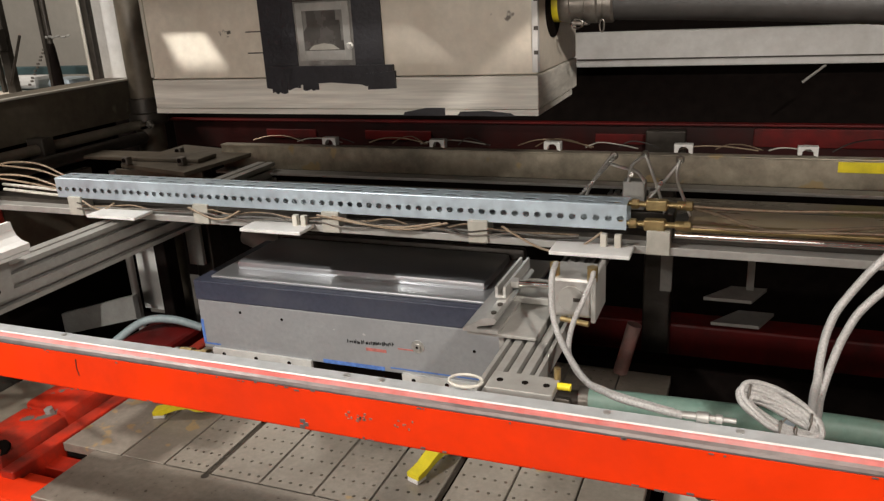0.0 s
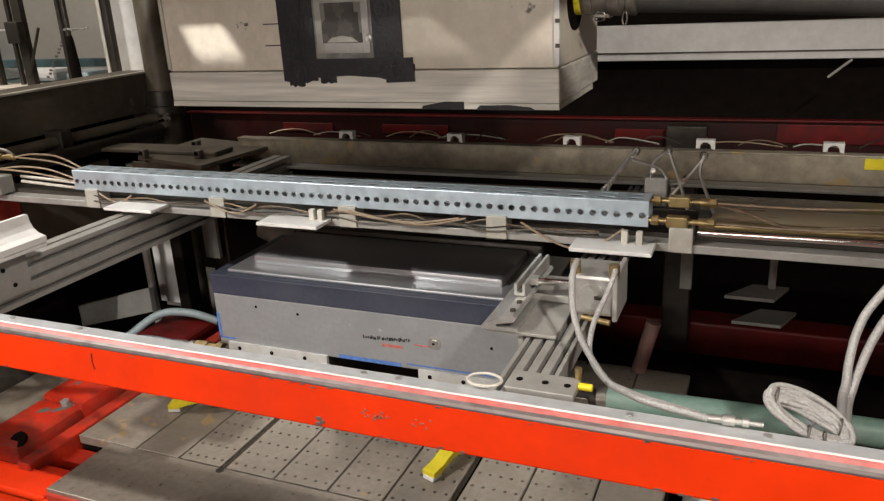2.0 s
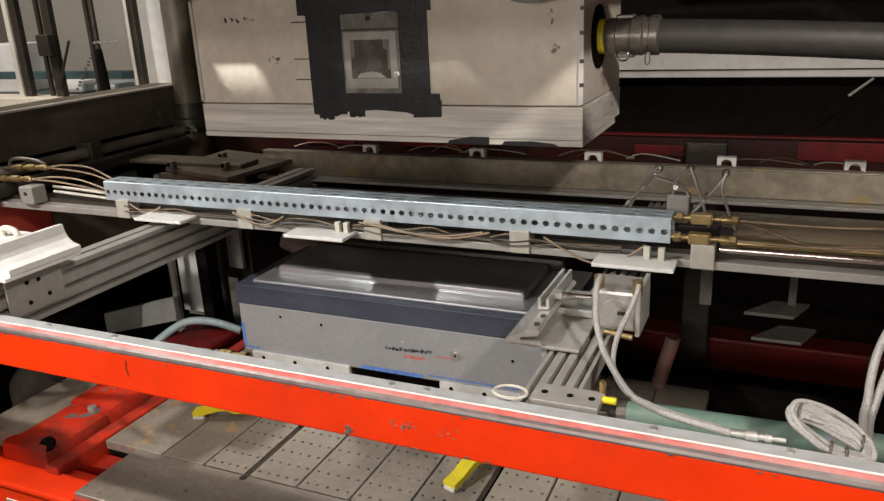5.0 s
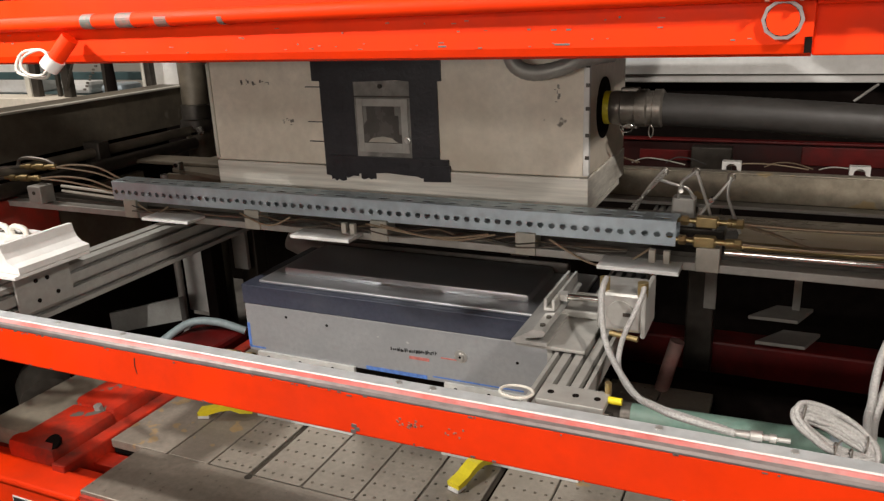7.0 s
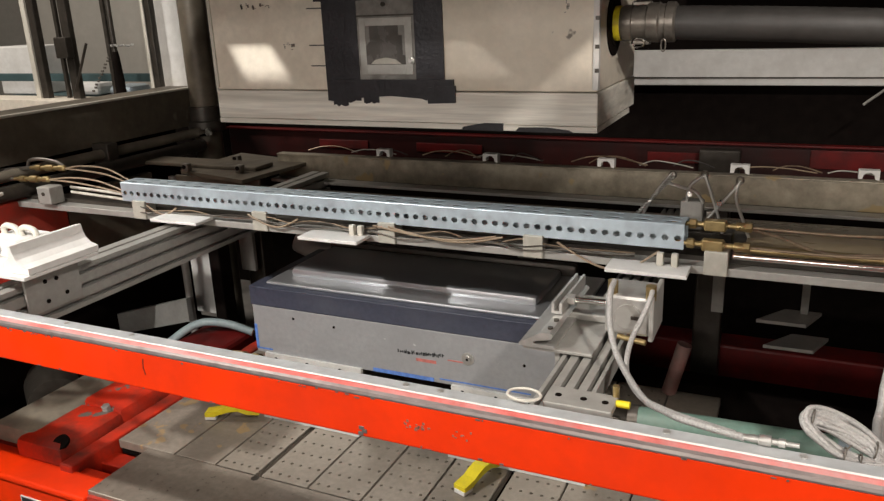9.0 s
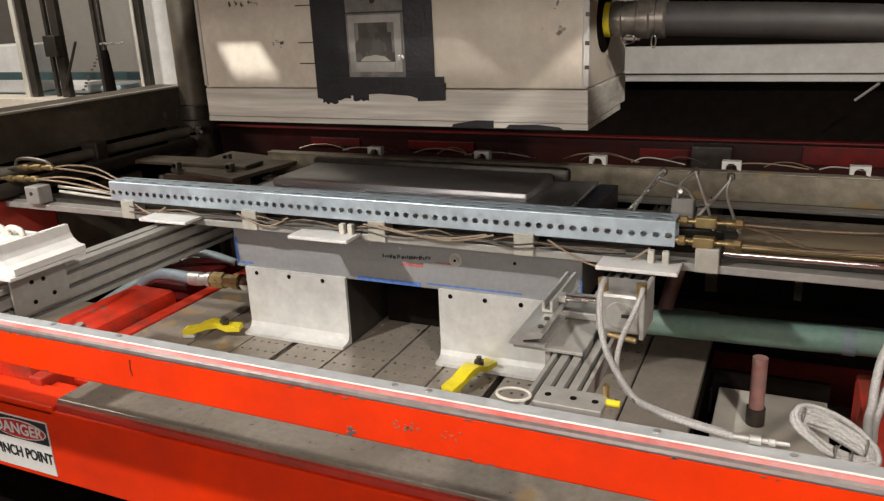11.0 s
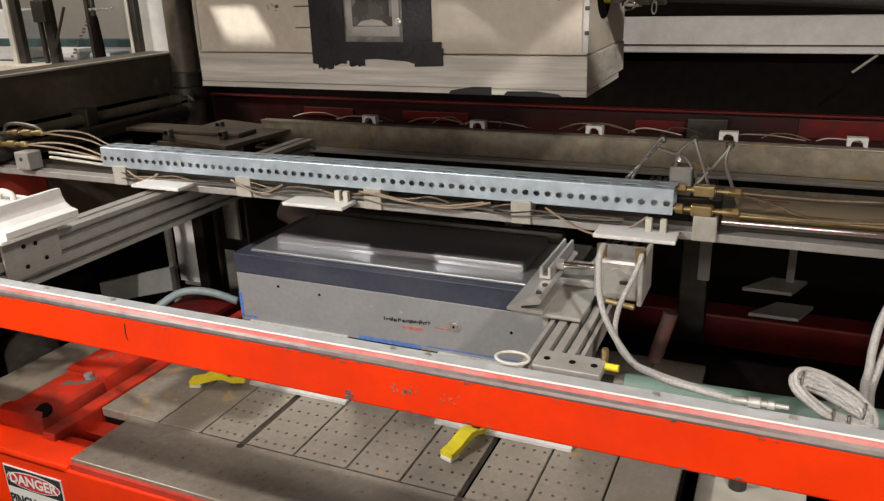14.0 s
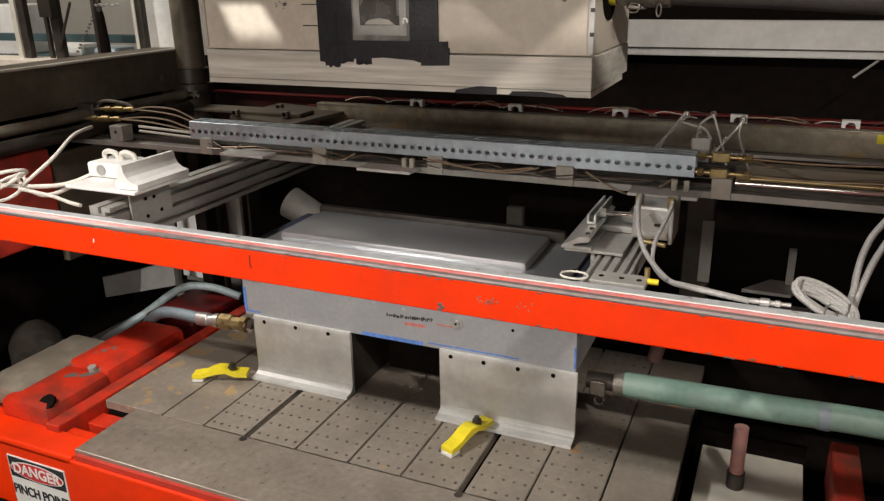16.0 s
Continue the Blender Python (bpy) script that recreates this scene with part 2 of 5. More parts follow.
def lathe(bm, p0, axis, profile, seg=24):
    """Rings of (distance along axis, radius)."""
    q = Vector(axis).to_track_quat("Z", "Y")
    rings = []
    for h, r in profile:
        rings.append([bm.verts.new(Vector(p0) + q @ Vector((r * math.cos(2 * math.pi * i / seg), r * math.sin(2 * math.pi * i / seg), h))) for i in range(seg)])
    for a, c in zip(rings, rings[1:]):
        for i in range(seg):
            bm.faces.new((a[i], a[(i + 1) % seg], c[(i + 1) % seg], c[i]))
    bm.faces.new(rings[0][::-1])
    bm.faces.new(rings[-1])
    return bm


def smooth_path(pts, steps=8, closed=False):
    pts = [Vector(p) for p in pts]
    n, out = len(pts), []
    for i in range(n if closed else n - 1):
        if closed:
            a, b, c, d = (pts[(i + k) % n] for k in (-1, 0, 1, 2))
        else:
            a, b, c, d = pts[max(i - 1, 0)], pts[i], pts[i + 1], pts[min(i + 2, n - 1)]
        for s in range(steps):
            t = s / steps
            out.append(0.5 * (2 * b + (c - a) * t + (2 * a - 5 * b + 4 * c - d) * t * t + (3 * b - a - 3 * c + d) * t ** 3))
    if not closed:
        out.append(pts[-1])
    return out


def tube(bm, pts, r, seg=10, steps=8, closed=False, ribs=0.0):
    path = smooth_path(pts, steps, closed) if steps > 1 else [Vector(p) for p in pts]
    rings, n = [], len(path)
    up = Vector((0.13, 0.21, 0.97))
    for i, p in enumerate(path):
        d = (path[(i + 1) % n] - path[i - 1]) if closed or 0 < i < n - 1 else (path[1] - path[0] if i == 0 else path[-1] - path[-2])
        d.normalize()
        side = d.cross(up)
        side.normalize()
        nrm = side.cross(d)
        up = nrm
        rr = r * (1 + (ribs if i % 2 else 0))
        rings.append([bm.verts.new(p + rr * (math.cos(2 * math.pi * k / seg) * side + math.sin(2 * math.pi * k / seg) * nrm)) for k in range(seg)])
    for i in range(n if closed else n - 1):
        a, c = rings[i], rings[(i + 1) % n]
        for k in range(seg):
            bm.faces.new((a[k], a[(k + 1) % seg], c[(k + 1) % seg], c[k]))
    if not closed:
        bm.faces.new(rings[0][::-1])
        bm.faces.new(rings[-1])
    return bm


def prism(bm, poly, a0, a1, axis="y"):
    """Extrudes a 2D outline along an axis: (x, z) along y, (y, z) along x, (x, y) along z."""
    def at(p, a):
        return {"y": (p[0], a, p[1]), "x": (a, p[0], p[1]), "z": (p[0], p[1], a)}[axis]
    lo = [bm.verts.new(at(p, a0)) for p in poly]
    hi = [bm.verts.new(at(p, a1)) for p in poly]
    n = len(poly)
    for i in range(n):
        bm.faces.new((lo[i], lo[(i + 1) % n], hi[(i + 1) % n], hi[i]))
    bm.faces.new(lo[::-1])
    bm.faces.new(hi)
    bmesh.ops.recalc_face_normals(bm, faces=bm.faces[:])
    return bm


def perforated(bm, o, u, v, nu, nv, cu, cv, hu, hv, thick, seg=8, skip=None):
    """A sheet of nu x nv cells, each with a hole of half sizes hu, hv, and the sheet's thickness behind it."""
    o, u, v = Vector(o), Vector(u), Vector(v)
    w = u.cross(v)
    for i in range(nu):
        for j in range(nv):
            c = o + u * (cu * (i + 0.5)) + v * (cv * (j + 0.5))
            out, hole, deep = [], [], []
            for k in range(seg):
                a = 2 * math.pi * (k + 0.5) / seg
                ca, sa = math.cos(a), math.sin(a)
                f = max(abs(ca), abs(sa))
                out.append(bm.verts.new(c + u * (ca / f * cu / 2) + v * (sa / f * cv / 2)))
                hole.append(bm.verts.new(c + u * ca * hu + v * sa * hv))
                deep.append(bm.verts.new(c + u * ca * hu + v * sa * hv - w * thick))
            corner = {}
            for k in range(seg):
                k2 = (k + 1) % seg
                bm.faces.new((hole[k], out[k], out[k2], hole[k2]))
                bm.faces.new((deep[k], hole[k], hole[k2], deep[k2]))
            if seg == 8:
                for k, (sx, sy) in ((0, (1, 1)), (2, (-1, 1)), (4, (-1, -1)), (6, (1, -1))):
                    p = bm.verts.new(c + u * (sx * cu / 2) + v * (sy * cv / 2))
                    bm.faces.new((out[k], p, out[(k + 1) % seg]))
    bmesh.ops.remove_doubles(bm, verts=bm.verts[:], dist=1e-5)
    return bm


def part(name, bm, material, parent=None, label="", smooth=False):
    me = bpy.data.meshes.new(name)
    bm.to_mesh(me)
    bm.free()
    me.materials.append(material)
    if smooth:
        for p in me.polygons:
            p.use_smooth = True
        me.set_sharp_from_angle(angle=radians(38))
    ob = new(name, me)
    if parent:
        ob.parent = parent
    if label:
        ob["label"] = label
    return ob


def thing(name, label, category, group="", kind="", at=(0, 0, 0)):
    e = new(name)
    e.empty_display_size = 0.05
    return tagged(e, label, category, group, kind)


def B():
    return bmesh.new()


def structure(name, bm, material, label, category):
    return tagged(part(name, bm, material), label, category, kind="structure")


def lettering(name, words, size, m, material, parent, bold=0.0):
    cu = bpy.data.curves.new(name, "FONT")
    cu.body, cu.size, cu.align_x, cu.align_y, cu.offset, cu.extrude = words, size, "CENTER", "CENTER", bold, 0.0004
    tmp = bpy.data.objects.new(name, cu)
    me = bpy.data.meshes.new_from_object(tmp)
    bpy.data.objects.remove(tmp)
    me.materials.clear()
    me.materials.append(material)
    ob = new(name, me)
    ob.matrix_basis = m
    ob.parent = parent
    return ob


CARRIED, LOWER, UPPER = [], [], []   # what travels with the carriage, the lower and the upper platen


# ---- hall ----
structure("floor", box(B(), -9, 7, -6, 10, -0.1, 0.0), FLOORM, "stained grey concrete factory floor", "floor")
structure("ceiling", box(B(), -9, 7, -6, 10, 5.0, 5.15), WALL, "plain high factory ceiling", "ceiling")
structure("wall_north", box(B(), -9, 7, 10, 10.2, 0, 5), WALL, "tan painted factory wall", "wall")
structure("wall_south", box(B(), -9, 7, -6.2, -6, 0, 5), WALL, "tan painted factory wall", "wall")
structure("wall_west", box(B(), -9.2, -9, -6, 10, 0, 5), WALL, "tan painted factory wall", "wall")
structure("wall_east", box(B(), 7, 7.2, -6, 10, 0, 5), WALL, "tan painted factory wall", "wall")


# ---- fixed frame of the machine ----
def fixed_frame():
    f = thing("machine_frame", "oil-darkened steel frame of a forming machine with guide posts", "machine frame")
    part("side_channel", prism(B(), [(-2.75, 1.13), (-2.75, 1.31), (-2.98, 1.31), (-2.98, 1.295), (-2.765, 1.295), (-2.765, 1.145), (-2.98, 1.145), (-2.98, 1.13)], -1.2, 3.1), CHANNEL, f, "grimy steel side channel")
    part("channel_lip", box(B(), -2.762, -2.735, -1.2, 3.08, 1.308, 1.318, 0.003), CREAM, f, "pale top edge")
    part("guide_rod", cyl(B(), (-2.68, -1.2, 1.105), (-2.68, 3.0, 1.105), 0.022), DUST, f, "grease-smeared guide rod", True)
    part("rod_collar", box(B(), -2.73, -2.64, 2.35, 2.41, 1.06, 1.15, 0.006), DARKST, f)
    part("lower_rod", cyl(B(), (-2.62, -1.2, 1.055), (-2.62, 2.9, 1.055), 0.028), DARKST, f, smooth=True)
    for x in (-2.70, 1.75):
        post = part("guide_post", cyl(B(), (x, 3.04, 0.0), (x, 3.04, 3.4), 0.068, seg=32), CHANNEL, f, "oily round guide post", True)
        part("post_boot", lathe(B(), (x, 3.04, 1.10), (0, 0, 1), [(0, 0.09), (0.05, 0.09), (0.055, 0.078), (0.12, 0.078), (0.125, 0.07)]), DARKST, post, "greasy black boot", True)
    part("post_foot", cyl(B(), (-2.66, 2.95, 1.10), (-2.60, 2.93, 1.11), 0.02), CHROME, f, smooth=True)
    # rear rail, its dark red standing in for shade, and cross members
    part("rear_rail", box(B(), -3.05, 1.9, 3.61, 3.70, 0.86, 1.014, 0.008), RED_SHADED, f, "dark red rear rail, shade put into its colour")
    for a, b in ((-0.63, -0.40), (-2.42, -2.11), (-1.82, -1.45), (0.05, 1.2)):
        part("brighter_band", box(B(), a, b, 3.602, 3.612, 0.925, 0.972 if a < 0 else 1.005, 0.003), RED_MID, f, "brighter red strip on the rear rail")
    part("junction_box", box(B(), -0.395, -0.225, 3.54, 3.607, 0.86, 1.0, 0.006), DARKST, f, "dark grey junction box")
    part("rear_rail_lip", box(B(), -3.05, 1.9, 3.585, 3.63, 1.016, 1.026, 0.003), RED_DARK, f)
    # black sheet standing in for the dark interior behind the rail
    part("rear_shade_sheet", box(B(), -3.7, 1.9, 3.76, 3.80, 0.0, 1.20), BLACK, f)
    part("lower_beam", box(B(), -2.4, 1.7, 2.92, 3.05, 0.16, 0.36, 0.01), RED_MID, f, "dark red lower cross beam")
    for x in (-0.255, -2.35):
        part("rear_leg", box(B(), x - 0.05, x + 0.05, 2.86, 2.95, 0.0, 0.945, 0.006), DARKST, f)
    part("pale_leg_face", box(B(), -0.242, -0.2, 2.852, 2.858, 0.52, 0.76), ALU_DULL, f)
    # unseen black cover, added to keep the interior dark from above
    part("roof_shade_sheet", box(B(), -2.9, 1.9, 1.6, 3.8, 3.3, 3.36), BLACK, f)
    # unseen header and posts, placed to cut the light patches at low platen
    part("front_header", box(B(), -3.1, 1.9, 0.93, 0.97, 1.945, 2.072, 0.006), RED, f, "unseen red header beam cutting the work light")
    for x in (-3.06, 1.86):
        part("header_post", box(B(), x - 0.04, x + 0.04, 0.92, 0.98, 0.0, 1.944, 0.006), RED, f, "unseen red post under the header")
    # black sheet laid over the floor in place of shade below the table
    part("pit_shade_sheet", box(B(), -2.9, 1.5, 1.2, 3.0, 0.001, 0.012), BLACK, f, "black sheet standing in for shade under the table")
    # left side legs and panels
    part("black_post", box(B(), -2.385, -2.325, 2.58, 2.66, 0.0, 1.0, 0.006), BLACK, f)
    part("side_leg", cyl(B(), (-2.50, 2.55, 0.0), (-2.50, 2.55, 0.98), 0.017), ALU_DULL, f, smooth=True)
    part("side_panel", box(B(), -2.57, -2.43, 2.66, 2.68, 0.29, 0.70), WHITE, f, "pale panel behind the leg")
    part("side_panel", box(B(), -2.385, -2.305, 2.80, 2.82, 0.475, 0.875), ALU_DULL, f)
    part("side_beam", prism(B(), [(-2.93, 0.285), (-2.475, 0.421), (-2.475, 0.31), (-2.93, 0.18)], 2.50, 2.53), ALU_DULL, f)
    part("left_red_panel", box(B(), -2.95, -2.62, 1.2, 2.09, 0.66, 1.02, 0.01), RED_DULL, f, "dark red side panel")
    part("side_plate", box(B(), -2.66, -2.625, 2.094, 2.56, 0.55, 0.99, 0.004), CHANNEL, f, "grimy brown side plate")
    # added black sheet, in place of the shade below the side channel
    part("left_shade_sheet", box(B(), -2.99, -2.97, -1.2, 3.1, 0.0, 1.128), BLACK, f)
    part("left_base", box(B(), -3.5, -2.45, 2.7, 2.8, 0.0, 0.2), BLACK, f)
    # pale cross panel behind the suction hose
    part("cross_panel", box(B(), -0.9, 1.6, 3.58, 3.62, 1.275, 1.425, 0.004), WHITE, f, "pale painted cross panel")
    part("cross_panel_seam", box(B(), -0.9, 1.6, 3.574, 3.582, 1.305, 1.311), DARKST, f)
    # black sheet standing in for the darkness behind the hose
    part("upper_shade_sheet", box(B(), -2.4, 1.6, 3.7, 3.75, 1.0, 3.3), BLACK, f)
    part("top_beam", box(B(), -0.6, 1.6, 3.4, 3.5, 1.66, 1.76, 0.006), CREAM, f)
    part("hung_cable", tube(B(), [(0.205, 3.3, 1.236), (0.24, 3.3, 1.266), (0.28, 3.3, 1.30)], 0.005, 8), ALU_DULL, f, smooth=True)
    # brackets in the dark under the rear beam
    for x, y, z in ((0.03, 2.8, 0.54), (0.06, 2.78, 0.455)):
        part("shelf_bracket", prism(B(), [(x - 0.11, y - 0.05), (x + 0.05, y - 0.05), (x + 0.1, y + 0.08), (x - 0.02, y + 0.08)], z, z + 0.012, "z"), ALU_DULL, f)
    part("bracket_arm", box(B(), 0.06, 0.085, 2.85, 2.88, 0.53, 0.68), ALU_DULL, f)
    part("small_block", box(B(), -1.02, -0.95, 2.9, 2.93, 0.62, 0.72, 0.004), ALU_DULL, f)
    part("curved_duct", cyl(B(), (-2.06, 2.86, 0.65), (-1.86, 2.86, 0.56), 0.075, 0.06), ALU_DULL, f, smooth=True)
    return f


fixed_frame()


def guard_cage():
    g = thing("guard_cage", "dark steel guard cage beside the machine", "guard cage")
    for x, w in ((-4.241, 0.028), (-3.976, 0.032), (-3.33, 0.028)):
        part("bar", box(B(), x - w, x + w, 3.38, 3.42, 0.0, 2.6, 0.005), DARKST, g)
    pole = part("pole", cyl(B(), (-3.627, 3.4, 0.0), (-3.627, 3.4, 2.6), 0.015, seg=14), DARKST, g, "black pole", True)
    part("boot", lathe(B(), (-3.627, 3.4, 1.15), (0, 0, 1), [(0, 0.030), (0.16, 0.028), (0.30, 0.020), (0.32, 0.016)], 14), BLACK, pole, "black rubber boot", True)
    part("bar_edge", box(B(), -3.362, -3.340, 3.372, 3.379, 0.0, 2.6, 0.002), CREAM, g, "pale bar edge")
    for z in (1.262, 2.3):
        part("rail", box(B(), -5.6, -3.3, 3.78, 3.82, z, z + 0.05, 0.004), TEAL, g, "dark teal cross rail")
    part("ledge", box(B(), -5.0, -3.0, 3.3, 3.5, 1.12, 1.2, 0.004), TAN, g)
    part("white_panel", box(B(), -3.43, -3.17, 3.52, 3.54, 1.2, 2.6), WHITE, g, "white upright panel")
    for x, y in ((-4.08, 3.42), (-3.70, 3.43)):
        part("thin_bar", box(B(), x - 0.012, x + 0.012, y - 0.01, y + 0.01, 0.0, 2.6), DARKST, g)
    part("latch_box", box(B(), -4.03, -3.93, 3.33, 3.38, 1.44, 1.56, 0.006), DARKST, g, "black latch box")
    part("pale_bar", box(B(), -4.31, -4.27, 3.37, 3.40, 0.0, 2.6, 0.004), CREAM, g, "pale upright")
    part("latch_arm", cyl(B(), (-3.95, 3.36, 1.25), (-3.8, 3.36, 1.52), 0.008), DARKST, g)
    for k in range(11):
        a, b = (-3.60 + 0.022 * k, 1.505 + 0.003 * math.sin(2.0 * k)), (-3.64 - 0.016 * k, 1.44 - 0.019 * k)
        for (x, z), n in ((a, 8), (b, 11)):
            if k < n:
                part("chain_link", box(B(), x - 0.010, x + 0.010, 3.352 + 0.006 * (k % 2), 3.360 + 0.006 * (k % 2), z - 0.006, z + 0.006, 0.003), ALU if n == 8 else GUN, g)
    return g


guard_cage()
tagged(part("workbench", box(box(B(), -6.2, -4.2, 4.4, 5.1, 0.78, 0.86, 0.01), -6.1, -4.3, 4.5, 5.0, 0.0, 0.78), TEAL), "dark teal workbench beyond the guard cage", "workbench")
tagged(part("carton", box(B(), -5.40, -5.0, 3.95, 4.2, 1.15, 1.49, 0.01), WHITE), "white carton stacked on a teal bin", "carton")
tagged(part("parts_bin", box(B(), -5.3, -3.9, 3.9, 4.3, 0.0, 1.148, 0.01), TEAL), "dark teal parts bin beyond the cage", "bin")
tagged(part("bag", box(B(), -4.65, -4.4, 3.92, 4.15, 1.15, 1.24, 0.03), WHITE), "crumpled white bag on the teal bin", "bag")
tagged(part("bag", box(B(), -4.3, -4.1, 3.92, 4.12, 1.15, 1.22, 0.03), GALV), "crumpled pale blue bag on the teal bin", "bag")
tagged(part("carton", box(B(), -5.6, -5.2, 4.5, 4.8, 0.862, 1.15, 0.01), WHITE), "white carton on the workbench", "carton")
tagged(part("carton", box(B(), -5.05, -4.8, 4.5, 4.75, 0.862, 1.05, 0.01), WHITE), "small white carton on the workbench", "carton")
structure("partition", box(B(), -7.5, -3.0, 6.0, 6.1, 0.0, 4.0), WALL, "tan partition wall behind the cage", "wall")


# ---- carriage ----
def carriage():
    c = thing("sheet_carriage", "red-painted sliding carriage frame with worn steel top edge", "machine carriage")
    rail = part("front_rail", box(B(), -3.2, 1.3, 1.097, 1.147, 0.881, 0.970, 0.004), RED, c, "bright red front rail with chipped paint")
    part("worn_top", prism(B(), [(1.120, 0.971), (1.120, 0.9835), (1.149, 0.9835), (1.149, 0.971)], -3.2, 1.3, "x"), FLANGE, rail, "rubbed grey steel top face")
    # white bead painting the highlight on the rail's rounded edge
    part("edge_highlight", cyl(B(), (-3.2, 1.117, 0.9825), (1.3, 1.117, 0.9825), 0.003, seg=8), WHITE, rail, "painted highlight along the lip", True)
    part("pink_lip", prism(B(), [(1.103, 0.974), (1.1035, 0.9795), (1.110, 0.983), (1.118, 0.984), (1.118, 0.974)], -3.2, 1.3, "x"), PINK, rail, "pink front lip")
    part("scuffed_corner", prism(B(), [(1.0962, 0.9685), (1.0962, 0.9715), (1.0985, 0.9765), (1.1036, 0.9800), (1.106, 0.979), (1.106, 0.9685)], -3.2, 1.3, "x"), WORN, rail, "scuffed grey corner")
    rnd = random.Random(4)
    for k in range(26):
        x = rnd.choice((-0.60, -0.58, -0.565, -0.51, -0.49, -0.47)) + rnd.uniform(-0.008, 0.008)
        z, w = 0.926 + rnd.uniform(-0.009, 0.008), rnd.uniform(0.002, 0.005)
        part("faded_mark", box(B(), x, x + w, 1.0962, 1.098, z, z + rnd.uniform(0.002, 0.005)), SCUFF, rail)
    for k in range(70):
        x, z, w = rnd.uniform(-2.2, 0.5), rnd.choice((0.8815, 0.9605)) + rnd.uniform(0, 0.005), rnd.uniform(0.002, 0.012)
        part("paint_chip", box(B(), x, x + w, 1.0960, 1.098, z, z + rnd.uniform(0.0015, 0.0035)), WORN, rail)
    for x, z in ((-0.70, 0.884), (-0.698, 0.896), (-0.692, 0.89)):
        part("paint_chip", box(B(), x - 0.006, x + 0.005, 1.0958, 1.098, z, z + 0.008, 0.0008), WORN, rail)
    part("paint_crack", prism(B(), [(-1.234, 0.918), (-1.232, 0.918), (-1.235, 0.935), (-1.232, 0.955), (-1.2345, 0.955), (-1.237, 0.935)], 1.0962, 1.0975), DARKST, rail)
    part("paint_chip", prism(B(), [(-1.784, 0.922), (-1.779, 0.925), (-1.777, 0.931), (-1.781, 0.936), (-1.782, 0.930)], 1.0958, 1.0975), WHITE, rail)
    for x in (-1.5, -1.3, -0.62, -0.55, 0.05, -0.15):
        part("rivet", cyl(B(), (x, 1.137, 0.984), (x, 1.137, 0.986), 0.006, seg=10), ALU, rail)
    part("shelf", box(B(), 0.03, 0.19, 1.148, 1.215, 0.938, 0.944), DARKST, c)
    # crossbar under the slotted channel
    cross = part("crossbar", box(B(), -2.9, 1.3, 1.885, 1.93, 0.997, 1.018, 0.002), ALU_DULL, c, "flat aluminium crossbar")
    part("crossbar_web", box(B(), -2.9, 1.3, 1.93, 1.99, 0.99, 1.03), DARKST, cross)
    for x in (-2.012, -1.51, -1.06, -0.618, -0.156):
        part("spacer_block", box(B(), x - 0.028, x + 0.028, 1.878, 1.93, 0.998, 1.060, 0.003), SPACER, c, "dull cream spacer block")
    for x0, x1, z in ((-1.887, -1.697, 1.020), (-1.315, -1.115, 1.010), (-0.408, -0.212, 1.008)):
        part("hung_plate", box(B(), x0, x1, 1.80, 1.884, z, z + 0.010, 0.002), WHITE, c, "pale hung plate")
    for x in (-1.137, -1.165, -0.25, -0.285):
        part("bolt_block", box(B(), x - 0.008, x + 0.008, 1.858, 1.874, 1.004, 1.050, 0.002), CREAM, c)
    # rear beam
    rear = part("rear_beam", box(B(), -2.05, 1.4, 2.72, 2.73, 0.97, 1.064, 0.003), BEAM, c, "grimy steel rear angle beam")
    part("yellow_patch", box(B(), 0.30, 0.75, 2.7165, 2.7195, 1.026, 1.060), YELLOW, rear, "worn yellow paint patch")
    part("rear_beam_foot", box(B(), -2.05, 1.4, 2.66, 2.72, 0.958, 0.970, 0.002), ALU_DULL, rear)
    part("rear_beam_lip", box(B(), -2.05, 1.4, 2.715, 2.76, 1.064, 1.069, 0.002), BEAM, rear)
    part("mid_plate", box(B(), -2.05, 1.4, 2.1, 2.56, 0.955, 0.963), TRAY, c)
    part("corner_plate", prism(B(), [(-2.35, 2.45), (-1.95, 2.35), (-1.9, 2.75), (-2.35, 2.85)], 1.02, 1.035, "z"), CHANNEL, c, "grimy brown corner plate")
    part("corner_beam", box(B(), -2.61, -2.0, 2.50, 2.62, 1.036, 1.052, 0.004), CHANNEL, c)
    part("corner_web", box(B(), -2.36, -1.93, 2.425, 2.437, 0.93, 1.019, 0.003), CHANNEL, c, "grimy brown corner web")
    for x, y in ((-2.3, 2.42), (-2.05, 2.45), (-2.2, 2.62)):
        part("corner_clip", box(B(), x - 0.015, x + 0.015, y, y + 0.03, 1.036, 1.068, 0.004), GUN, c)
        part("clip_bolt", cyl(B(), (x, y - 0.004, 1.056), (x, y + 0.034, 1.056), 0.009, seg=10), BLACK, c)
    for x in (-0.624, -0.172, 0.211, -1.535, -1.069):
        cl = part("edge_clip", prism(B(), [(x - 0.03, 1.074), (x - 0.018, 1.074), (x - 0.016, 1.086), (x - 0.007, 1.094), (x + 0.007, 1.094), (x + 0.016, 1.086), (x + 0.018, 1.074), (x + 0.03, 1.070), (x + 0.03, 1.102), (x - 0.03, 1.102)], 2.735, 2.765), WHITE, c, "white edge clip")
    rnd = random.Random(21)
    for k in range(16):
        a = -1.9 + 0.155 * k + rnd.uniform(-0.05, 0.05)
        b, h, y = a + rnd.uniform(0.12, 0.3), rnd.uniform(0.004, 0.028 if k < 12 else 0.04), 2.785 + rnd.uniform(-0.006, 0.02)
